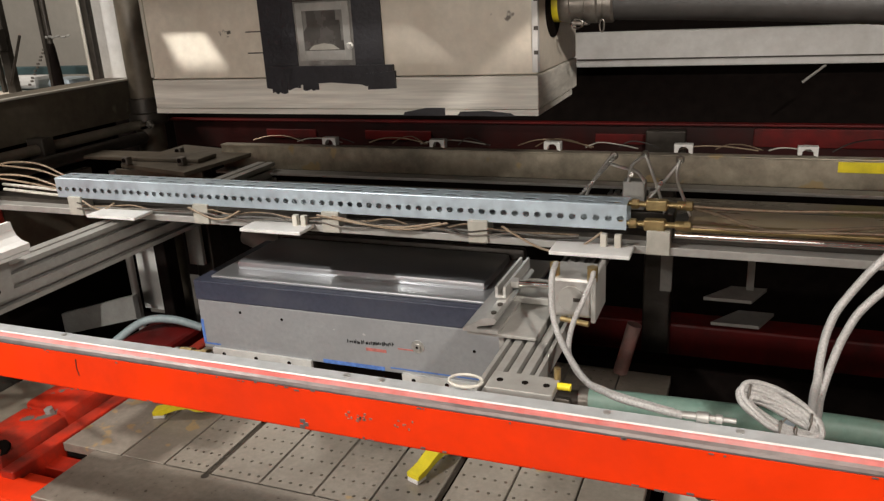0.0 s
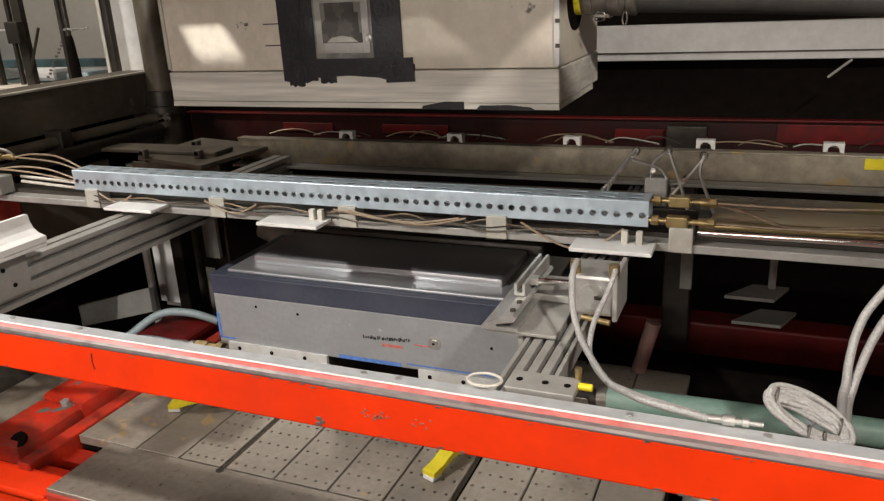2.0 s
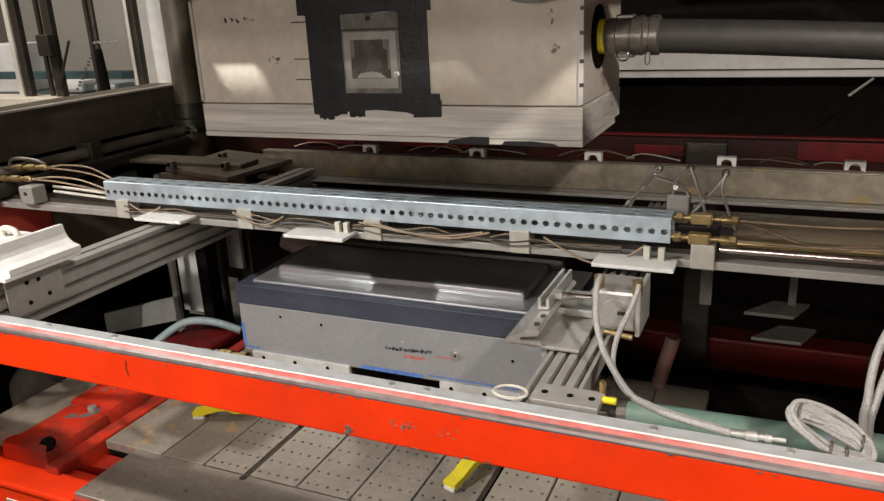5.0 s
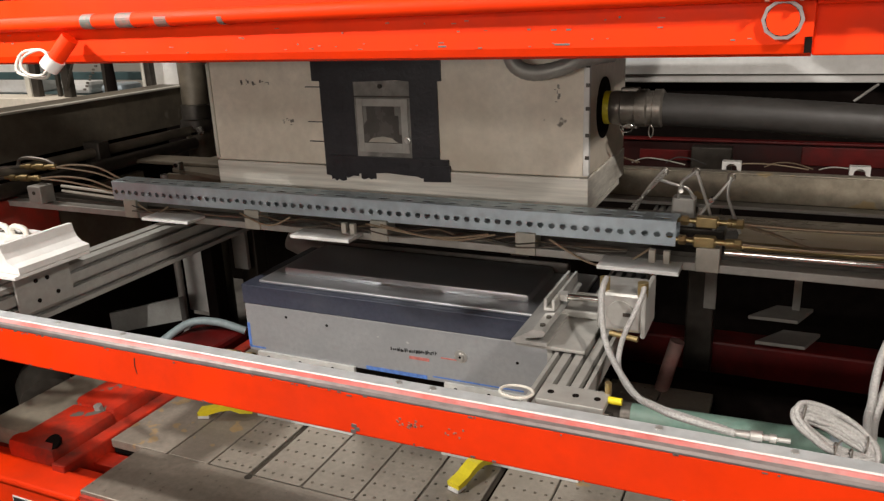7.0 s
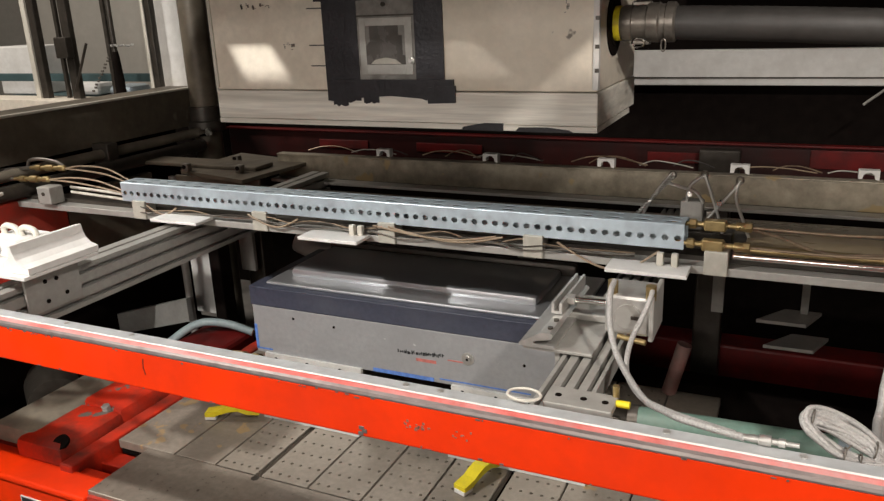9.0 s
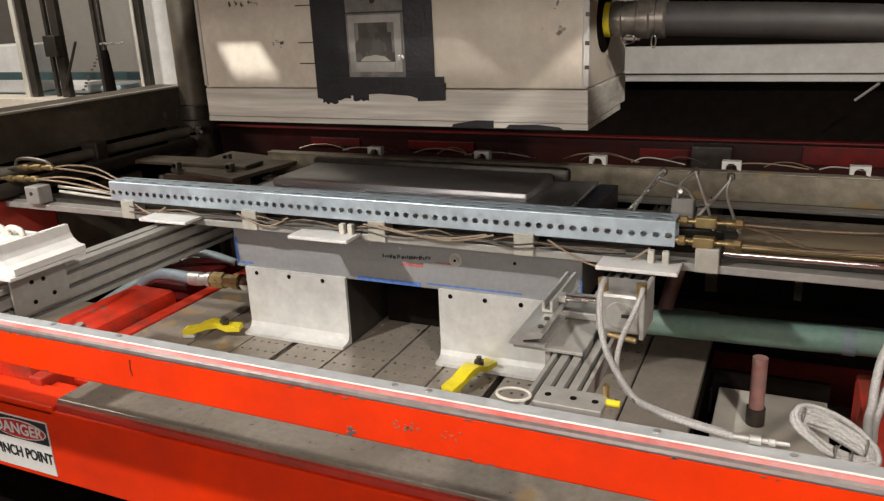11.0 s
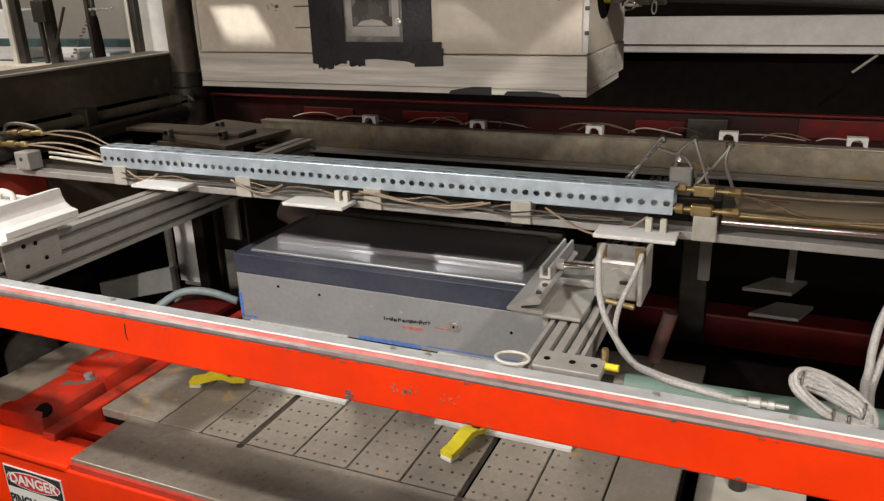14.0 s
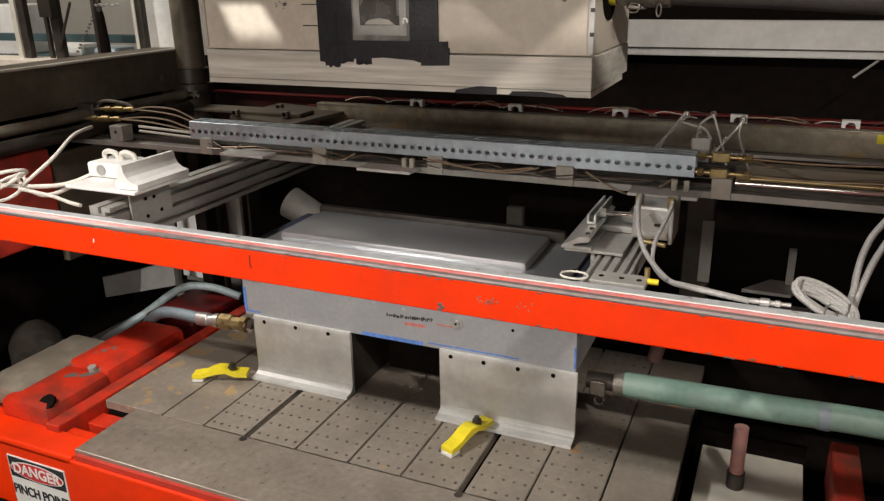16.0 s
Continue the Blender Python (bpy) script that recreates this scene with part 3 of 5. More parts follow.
        pts = [(a, y, 1.074), (a + (b - a) * 0.25, y + 0.01, 1.076 + h * rnd.uniform(0.6, 1.0)), (a + (b - a) * 0.6, y + 0.012, 1.076 + h * rnd.uniform(0.4, 1.0)), (b, y, 1.074)]
        part("loose_wire", tube(B(), pts, 0.0024, 6), (COPPER, SPACER, HOSE_BLACK, WIRE_TAN)[k % 4], c, smooth=True)
    # T-slot rails
    t_slot(c, -1.86, -1.78, 0.885, 1.003, 1.17, 2.7, side=True)
    t_slot(c, -0.408, -0.305, 0.903, 0.944, 1.215, 2.7, side=False)
    return c


def t_slot(c, x0, x1, z0, z1, y0, y1, side):
    """An aluminium profile with three grooves in its side or its top."""
    g, d = 0.0065, 0.02
    poly = []
    if side:
        n = 3
        poly += [(x0, z0), (x1, z0)]
        for i in range(n):
            zc = z0 + (z1 - z0) * (i + 0.5) / n
            poly += [(x1, zc - g), (x1 - d, zc - g), (x1 - d, zc + g), (x1, zc + g)]
        poly += [(x1, z1)]
        xc = (x0 + x1) / 2
        poly += [(xc + g, z1), (xc + g, z1 - d), (xc - g, z1 - d), (xc - g, z1), (x0, z1)]
    else:
        n, g, d = 4, 0.0048, 0.026
        poly += [(x0, z0), (x1, z0), (x1, z1)]
        for i in reversed(range(n)):
            xc = x0 + (x1 - x0) * (i + 0.5) / n
            poly += [(xc + g, z1), (xc + g, z1 - d), (xc - g, z1 - d), (xc - g, z1)]
        poly += [(x0, z1)]
    return part("slotted_rail", prism(B(), poly, y0, y1), ALU_DULL, c, "grooved aluminium profile rail")


CARRIED.append(carriage())


def slotted_channel():
    s = thing("slotted_channel", "pale blue-grey galvanised slotted steel channel with punched holes", "slotted channel")
    x0, x1 = -2.088, -0.234
    n = 62
    bm = perforated(B(), (x0, 1.888, 1.055), (1, 0, 0), (0, 0, 1), n, 1, (x1 - x0) / n, 0.056, 0.0090, 0.0080, 0.003)
    part("front_flange", box(bm, x0, x1, 1.8882, 1.8905, 1.1108, 1.117), GALV, s)
    m = 26
    part("top_flange", perforated(B(), (x0, 1.892, 1.120), (1, 0, 0), (0, 1, 0), m, 2, (x1 - x0) / m, 0.034, 0.025, 0.0075, 0.002), GALV, s)
    part("rounded_edge", cyl(B(), (x0, 1.8925, 1.1155), (x1, 1.8925, 1.1155), 0.0045, seg=10), GALV, s, smooth=True)
    part("back_flange", box(B(), x0, x1, 1.958, 1.961, 1.054, 1.119), GALV, s)
    part("end_cap", box(B(), x0 - 0.002, x0 + 0.001, 1.889, 1.960, 1.07, 1.118), GALV, s)
    # black strip standing in for the shade inside the slots
    part("slot_shade_strip", box(B(), x0 + 0.01, x1 - 0.01, 1.899, 1.956, 1.108, 1.113), BLACK, s)
    return s


CARRIED.append(slotted_channel())


def fittings():
    f = thing("gas_line", "brass fittings and copper tubes along the carriage crossbar", "tubing")
    for z, y in ((1.112, 1.93), (1.072, 1.895)):
        body = part("fitting", lathe(B(), (-0.27, y, z), (1, 0, 0), [(0, 0.006), (0.04, 0.006), (0.041, 0.010), (0.06, 0.010), (0.061, 0.007), (0.075, 0.007), (0.076, 0.011), (0.13, 0.011), (0.131, 0.007), (0.15, 0.007), (0.151, 0.011), (0.175, 0.011), (0.185, 0.006)], 12), BRASS, f, "tarnished brass fitting", True)
        part("fitting_block", box(B(), -0.192, -0.142, y - 0.013, y + 0.013, z - 0.014, z + 0.013, 0.003), BRASS, body)
        for x in (-0.228, -0.100):
            part("hex_nut", lathe(B(), (x, y, z), (1, 0, 0), [(0, 0.010), (0.002, 0.0125), (0.016, 0.0125), (0.018, 0.010)], 6), BRASS, body)
        part("copper_tube", tube(B(), [(-0.09, y, z), (0.1, y + 0.005, z - 0.004), (0.4, y, z + 0.006), (1.2, y, z)], 0.0040, 10), COPPER, f, "copper tube", True)
    part("bright_rod", cyl(B(), (-0.12, 1.905, 1.045), (1.3, 1.905, 1.05), 0.009), CHROME, f, "bright steel rod", True)
    part("bright_rod", cyl(B(), (-0.12, 1.95, 1.05), (1.3, 1.95, 1.055), 0.012), BRASS, f, smooth=True)
    part("copper_tube", tube(B(), [(-0.09, 1.93, 1.11), (-0.02, 1.94, 1.09), (0.08, 1.93, 1.062), (0.2, 1.91, 1.075), (0.45, 1.92, 1.10)], 0.0042, 8), COPPER, f, smooth=True)
    part("shine_plate", box(B(), -0.1, 1.3, 1.97, 2.15, 1.036, 1.043, 0.002), GILT, f, "oily brass-coloured plate")
    part("base_plate", box(B(), -0.42, 1.3, 1.99, 2.14, 1.02, 1.0345), DARKST, f)
    # left end
    for k, (z, y) in enumerate(((1.132, 1.95), (1.100, 1.90))):
        part("fitting", lathe(B(), (-2.60 - 0.03 * k, y, z), (1, 0, 0.04), [(0, 0.007), (0.03, 0.007), (0.031, 0.012), (0.06, 0.012), (0.061, 0.008), (0.085, 0.008), (0.086, 0.013), (0.125, 0.013), (0.126, 0.008), (0.15, 0.008), (0.151, 0.011), (0.18, 0.011), (0.186, 0.006)], 12), BRASS, f, "tarnished brass fitting", True)
        part("feed_pipe", tube(B(), [(-2.60 - 0.03 * k, y, z), (-2.72, y + 0.01, z - 0.012), (-2.85, y, z - 0.03)], 0.0065, 8), GUN, f, smooth=True)
        for m in range(2):
            part("thin_tube", tube(B(), [(-2.42 - 0.03 * k, y, z + 0.006), (-2.32, y - 0.01, z + 0.022 - 0.016 * m), (-2.20, y - 0.01, z + 0.018 - 0.022 * m), (-2.11, y, 1.112 - 0.02 * k - 0.012 * m), (-2.07, y, 1.10 - 0.02 * k)], 0.0032, 8), WIRE_TAN, f, "thin tan tube", True)
    part("fitting_loop", tube(B(), [(-2.62, 1.955, 1.135), (-2.605, 1.955, 1.158), (-2.55, 1.955, 1.166), (-2.47, 1.955, 1.160), (-2.43, 1.955, 1.146)], 0.0065, 8), GUN, f, smooth=True)
    part("spacer_block", box(B(), -2.475, -2.41, 1.86, 1.92, 1.024, 1.086, 0.004), ALU_DULL, f)
    part("spacer_screw", cyl(B(), (-2.442, 1.857, 1.062), (-2.442, 1.861, 1.062), 0.007, seg=10), DARKST, f)
    for z in (1.062, 1.044):
        part("pale_strip", cyl(B(), (-2.40, 1.945, z + 0.010), (-2.03, 1.93, z), 0.0055, seg=10), CREAM, f, smooth=True)
    rnd = random.Random(31)
    for k, m in enumerate((COPPER, DARKST, GUN)):
        pts = [(-2.0 + 0.075 * i, 1.882 - 0.004 * k, 1.040 - 0.006 * k + rnd.uniform(-0.010, 0.009)) for i in range(23)]
        part("slung_wire", tube(B(), pts, 0.0024, 6, 5), m, f, "thin slung wire", True)
    # wires slung under the channel
    for x0, x1, drop in ((-1.97, -1.84, 0.02), (-1.55, -1.36, 0.025), (-1.1, -0.72, 0.016), (-1.05, -0.7, 0.02), (-0.55, -0.29, 0.05)):
        part("wire", tube(B(), [(x0, 1.875, 1.05), (x0 + (x1 - x0) * 0.4, 1.868, 1.05 - drop), (x0 + (x1 - x0) * 0.7, 1.868, 1.048 - drop), (x1, 1.875, 1.05)], 0.003, 6), WIRE_TAN, f, "tan wire", True)
    return f


CARRIED.append(fittings())


def clips():
    c = thing("toggle_clip", "small bright wire toggle clips on the carriage", "clip")
    part("clip_base", box(B(), -0.32, -0.13, 1.99, 2.06, 1.045, 1.075, 0.004), DARKST, c)
    part("clip_block", box(B(), -0.262, -0.205, 1.995, 2.035, 1.076, 1.152, 0.005), ALU_DULL, c, "grey clip block")
    part("clip_block", box(B(), -0.198, -0.176, 1.998, 2.03, 1.076, 1.128, 0.004), GUN, c)
    coil = [(-0.375 + 0.095 * k / 60 + 0.004 * math.cos(1.9 * k), 1.975 + 0.006 * math.sin(1.9 * k), 1.105 + 0.112 * k / 60) for k in range(61)]
    part("spring", tube(B(), coil, 0.0024, 6, 2), ALU, c, "bright coil spring", True)
    for pts in ([(-0.365, 1.98, 1.08), (-0.335, 1.98, 1.15), (-0.285, 1.985, 1.222), (-0.278, 1.985, 1.212)],
                [(-0.298, 1.985, 1.20), (-0.262, 1.985, 1.19), (-0.225, 1.99, 1.178), (-0.205, 1.99, 1.15)],
                [(-0.205, 1.985, 1.226), (-0.188, 1.985, 1.180), (-0.168, 1.99, 1.12), (-0.155, 1.99, 1.075)],
                [(-0.122, 1.985, 1.214), (-0.128, 1.985, 1.17), (-0.108, 1.99, 1.11), (-0.092, 1.99, 1.07)],
                [(-0.122, 1.985, 1.210), (-0.152, 1.985, 1.165), (-0.178, 1.99, 1.13), (-0.20, 1.99, 1.10)],
                [(-0.205, 1.985, 1.224), (-0.238, 1.985, 1.195), (-0.246, 1.99, 1.152)]):
        part("lever", tube(B(), pts, 0.0040, 8), ALU, c, "bright bent lever wire", True)
    for x, z in ((-0.205, 1.224), (-0.122, 1.214), (-0.282, 1.22)):
        part("lever_tip", tube(B(), [(x + 0.008 * math.cos(a), 1.985, z + 0.009 * math.sin(a)) for a in [k * math.pi / 4 for k in range(8)]], 0.0028, 6, 2, True), GUN, c, "bent wire eye", True)
    for x, z in ((-0.165, 1.155), (-0.238, 1.175)):
        part("pivot_pin", cyl(B(), (x, 1.972, z), (x, 1.992, z), 0.0065, seg=10), CHROME, c, smooth=True)
    return c


CARRIED.append(clips())


def jaw_poly(x, z, s):
    """Concave jaw outline in x, z; s is +1 when it faces +x."""
    pts = [(0.0, 0.07), (0.014, 0.07), (0.018, 0.05), (0.026, 0.034), (0.042, 0.022), (0.066, 0.016), (0.066, 0.0), (-0.02, 0.0), (-0.02, 0.02), (0.0, 0.04)]
    return [(x + s * a, z + b) for a, b in pts]


def left_clamp():
    c = thing("sheet_clamp", "white pneumatic sheet clamp on the aluminium rail", "clamp", "sheet clamps")
    part("jaw", prism(B(), jaw_poly(-1.77, 1.052, 1), 1.215, 1.432), WHITE, c, "white extruded clamp jaw")
    part("base_plate", box(B(), -1.98, -1.705, 1.20, 1.43, 1.040, 1.050, 0.002), WHITE, c)
    br = part("bracket", box(B(), -1.776, -1.768, 1.24, 1.41, 0.92, 1.040, 0.002), ALU_DULL, c, "drilled bracket plate")
    for y, z in ((1.30, 1.0), (1.335, 0.998), (1.30, 0.945), (1.36, 0.95)):
        part("hole", cyl(B(), (-1.7685, y, z), (-1.766, y, z), 0.006, seg=12), BLACK, br)
    part("block", box(B(), -1.99, -1.86, 1.30, 1.42, 1.051, 1.098, 0.008), WHITE, c)
    part("boss", cyl(B(), (-1.93, 1.296, 1.076), (-1.93, 1.302, 1.076), 0.017), ALU_DULL, c)
    for x in (-1.97, -1.90):
        part("elbow", tube(B(), [(x, 1.36, 1.095), (x, 1.36, 1.115), (x + 0.02, 1.36, 1.122), (x + 0.05, 1.36, 1.115), (x + 0.056, 1.36, 1.095)], 0.0085, 10), CABLE, c, "cream elbow hose", True)
    for k in range(2):
        part("air_line", tube(B(), [(-1.95, 1.36 + 0.05 * k, 1.08), (-2.05, 1.3 + 0.05 * k, 1.03), (-2.2, 1.3, 1.0 - 0.03 * k), (-2.4, 1.25 + 0.1 * k, 1.0)], 0.0075, 10), CABLE, c, "pale air line", True)
    return c


CARRIED.append(left_clamp())


def right_clamp():
    c = thing("sheet_clamp", "bare aluminium pneumatic sheet clamp on the carriage", "clamp", "sheet clamps")
    part("jaw", prism(B(), [(-0.502, 0.957), (-0.502, 0.963), (-0.456, 0.990), (-0.434, 0.993), (-0.427, 0.988), (-0.432, 0.978), (-0.470, 0.970), (-0.470, 0.964), (-0.424, 0.964), (-0.424, 0.957)], 1.43, 1.735), ALU, c, "wedge-shaped aluminium jaw")
    part("jaw_rib", prism(B(), [(-0.462, 0.994), (-0.462, 1.020), (-0.456, 1.020), (-0.456, 1.000), (-0.444, 1.000), (-0.444, 1.020), (-0.438, 1.020), (-0.438, 0.994)], 1.535, 1.735), ALU, c, "channel-shaped rib")
    for y in (1.455, 1.50):
        part("jaw_screw", cyl(B(), (-0.440, y, 0.991), (-0.440, y, 0.9965), 0.006, seg=10), DARKST, c)
    part("base_plate", box(B(), -0.495, -0.345, 1.435, 1.66, 0.948, 0.956, 0.002), ALU_DULL, c)
    part("strut", box(B(), -0.428, -0.416, 1.445, 1.47, 0.903, 0.948, 0.002), ALU_DULL, c)
    part("carrier", box(B(), -0.46, -0.27, 1.60, 1.72, 0.957, 0.975, 0.003), ALU_DULL, c)
    part("piston_rod", cyl(B(), (-0.445, 1.585, 1.012), (-0.335, 1.575, 1.018), 0.008), CHROME, c, "bright piston rod", True)
    part("rod_nut", cyl(B(), (-0.437, 1.585, 1.012), (-0.42, 1.584, 1.013), 0.013, seg=6), ALU, c)
    body = part("cylinder", box(B(), -0.338, -0.243, 1.505, 1.61, 0.978, 1.066, 0.008), ALU, c, "compact aluminium air cylinder")
    part("bore", cyl(B(), (-0.288, 1.502, 1.02), (-0.288, 1.507, 1.02), 0.028, seg=24), ALU_DULL, body, smooth=True)
    part("bore_slot", box(B(), -0.283, -0.262, 1.4998, 1.503, 1.016, 1.024, 0.001), DARKST, body)
    part("end_plate", box(B(), -0.246, -0.236, 1.498, 1.618, 0.972, 1.072, 0.003), ALU_DULL, body)
    for x, y in ((-0.325, 1.52), (-0.245, 1.51)):
        part("port", cyl(B(), (x, y, 1.062), (x, y, 1.092), 0.011, seg=12), BRASS, body, smooth=True)
    part("lower_port", cyl(B(), (-0.31, 1.51, 0.972), (-0.25, 1.50, 0.969), 0.006), BRASS, c, smooth=True)
    # hoses from the ports down to the rail
    part("hose", tube(B(), [(-0.322, 1.52, 1.09), (-0.322, 1.49, 1.083), (-0.318, 1.46, 1.061), (-0.303, 1.41, 1.022), (-0.274, 1.36, 0.988), (-0.211, 1.26, 0.972), (-0.162, 1.2, 0.985), (-0.125, 1.17, 0.992), (-0.035, 1.15, 0.991)], 0.0062, 12), HOSE_GREY, c, "grey air hose", True)
    part("hose", tube(B(), [(-0.243, 1.51, 1.088), (-0.242, 1.49, 1.075), (-0.251, 1.46, 1.045), (-0.263, 1.4, 1.008), (-0.256, 1.34, 0.977), (-0.217, 1.27, 0.968), (-0.168, 1.21, 0.984), (-0.125, 1.178, 0.992), (-0.05, 1.16, 0.990)], 0.0052, 12), HOSE_GREY, c, "grey air hose", True)
    return c


CARRIED.append(right_clamp())


def rail_odds():
    t = thing("mounting_plate", "drilled steel mounting plate on the red rail", "plate")
    part("plate", box(B(), -0.365, -0.245, 1.160, 1.222, 0.975, 0.988, 0.002), ALU_DULL, t)
    for x in (-0.345, -0.30, -0.262):
        part("hole", cyl(B(), (x, 1.19, 0.9875), (x, 1.19, 0.9892), 0.006, seg=12), BLACK, t)
    part("yellow_tip", cyl(B(), (-0.245, 1.2, 0.985), (-0.222, 1.2, 0.985), 0.0065), YELLOW, t, "yellow nozzle tip")
    part("nozzle_stem", cyl(B(), (-0.25, 1.22, 0.985), (-0.25, 1.22, 1.008), 0.006), BRASS, t)
    r = thing("cable_loop", "small white cable ring on the red rail", "cable loop")
    part("ring", tube(B(), [(-0.40 + 0.03 * math.cos(a), 1.165 + 0.022 * math.sin(a), 0.991) for a in [k * math.pi / 6 for k in range(12)]], 0.0027, 8, 4, True), CABLE, r, smooth=True)
    q = thing("quick_coupler", "steel quick coupler at the end of an air hose", "coupler")
    part("coupler_body", lathe(B(), (-0.037, 1.15, 0.9925), (1, 0.02, 0), [(0, 0.005), (0.012, 0.006), (0.022, 0.006), (0.023, 0.0085), (0.04, 0.0085), (0.041, 0.005), (0.05, 0.005), (0.051, 0.007), (0.06, 0.007), (0.061, 0.004), (0.08, 0.004)], 12), ALU, q, smooth=True)
    h = thing("hose_coil", "coiled grey braided air hose tied with wire", "hose coil")
    rnd = random.Random(2)
    cx, cy, cz = 0.104, 1.195, 0.990
    for k in range(10):
        u, w = 0.047 + 0.0012 * k + rnd.uniform(-0.005, 0.004), 0.008 + 0.0027 * k + rnd.uniform(-0.002, 0.002)
        ox, oz, ph = rnd.uniform(-0.004, 0.004), 0.0012 * k - 0.005, rnd.uniform(-0.16, 0.16)
        pts = []
        for i in range(16):
            a = 2 * math.pi * i / 16
            c, d = u * math.cos(a + ph), w * math.sin(a)
            pts.append((cx + ox + c + 0.1 * d, cy + 0.85 * d + rnd.uniform(-0.002, 0.002), cz + oz - 0.44 * c + 0.55 * d + rnd.uniform(-0.0015, 0.0015)))
        part("turn", tube(B(), pts, 0.0046, 10, 4, True), HOSE_GREY, h, smooth=True)
    for c, d in ((-0.046, 0.008), (0.0, -0.027), (0.022, -0.024), (0.044, 0.010)):
        x, y, z = cx + c, cy + 0.85 * d, cz - 0.44 * c + 0.55 * d
        part("tie", tube(B(), [(x + 0.003 * math.sin(b), y + 0.013 * math.cos(b), z + 0.016 * math.sin(b)) for b in [k * math.pi / 4 for k in range(8)]], 0.0014, 6, 3, True), GUN, h, "tie wire")
    part("tie_end", tube(B(), [(cx + 0.0, cy - 0.03, cz - 0.012), (cx + 0.004, cy - 0.028, cz + 0.002), (cx + 0.010, cy - 0.026, cz + 0.010)], 0.0013, 6), GUN, h)
    v = thing("air_hose", "pair of grey air hoses rising from the coil", "air hose")
    part("hose", tube(B(), [(0.148, 1.205, 0.978), (0.160, 1.30, 0.945), (0.170, 1.40, 0.925), (0.175, 1.42, 0.943), (0.179, 1.45, 0.973), (0.189, 1.48, 1.017), (0.212, 1.5, 1.067), (0.282, 1.54, 1.15), (0.382, 1.6, 1.2)], 0.0075, 12), HOSE_GREY, v, smooth=True)
    part("hose", tube(B(), [(0.152, 1.195, 0.972), (0.168, 1.30, 0.936), (0.180, 1.40, 0.914), (0.186, 1.42, 0.934), (0.198, 1.45, 0.965), (0.217, 1.48, 1.01), (0.247, 1.5, 1.061), (0.322, 1.54, 1.12), (0.442, 1.6, 1.16)], 0.0075, 12), HOSE_GREY, v, smooth=True)
    l = thing("hose_coil", "loose pale cable coil at the carriage end", "hose coil")
    for k in range(3):
        part("turn", tube(B(), [(-2.33 + (0.06 + 0.01 * k) * math.cos(a), 1.27 + 0.05 * math.sin(a), 0.99 + 0.02 * k + 0.03 * math.sin(a + k)) for a in [i * math.pi / 6 for i in range(12)]], 0.006, 8, 4, True), CABLE, l, smooth=True)
    part("lead", tube(B(), [(-2.27, 1.27, 1.0), (-2.2, 1.35, 1.08), (-2.2, 1.45, 1.14), (-2.22, 1.55, 1.15)], 0.006, 8), CABLE, l, smooth=True)
    part("lead", tube(B(), [(-2.25, 1.25, 1.0), (-2.12, 1.26, 0.985), (-2.0, 1.22, 0.987), (-1.93, 1.2, 0.99)], 0.006, 8), CABLE, l, smooth=True)
    return [t, r, q, h, v, l]


CARRIED += rail_odds()


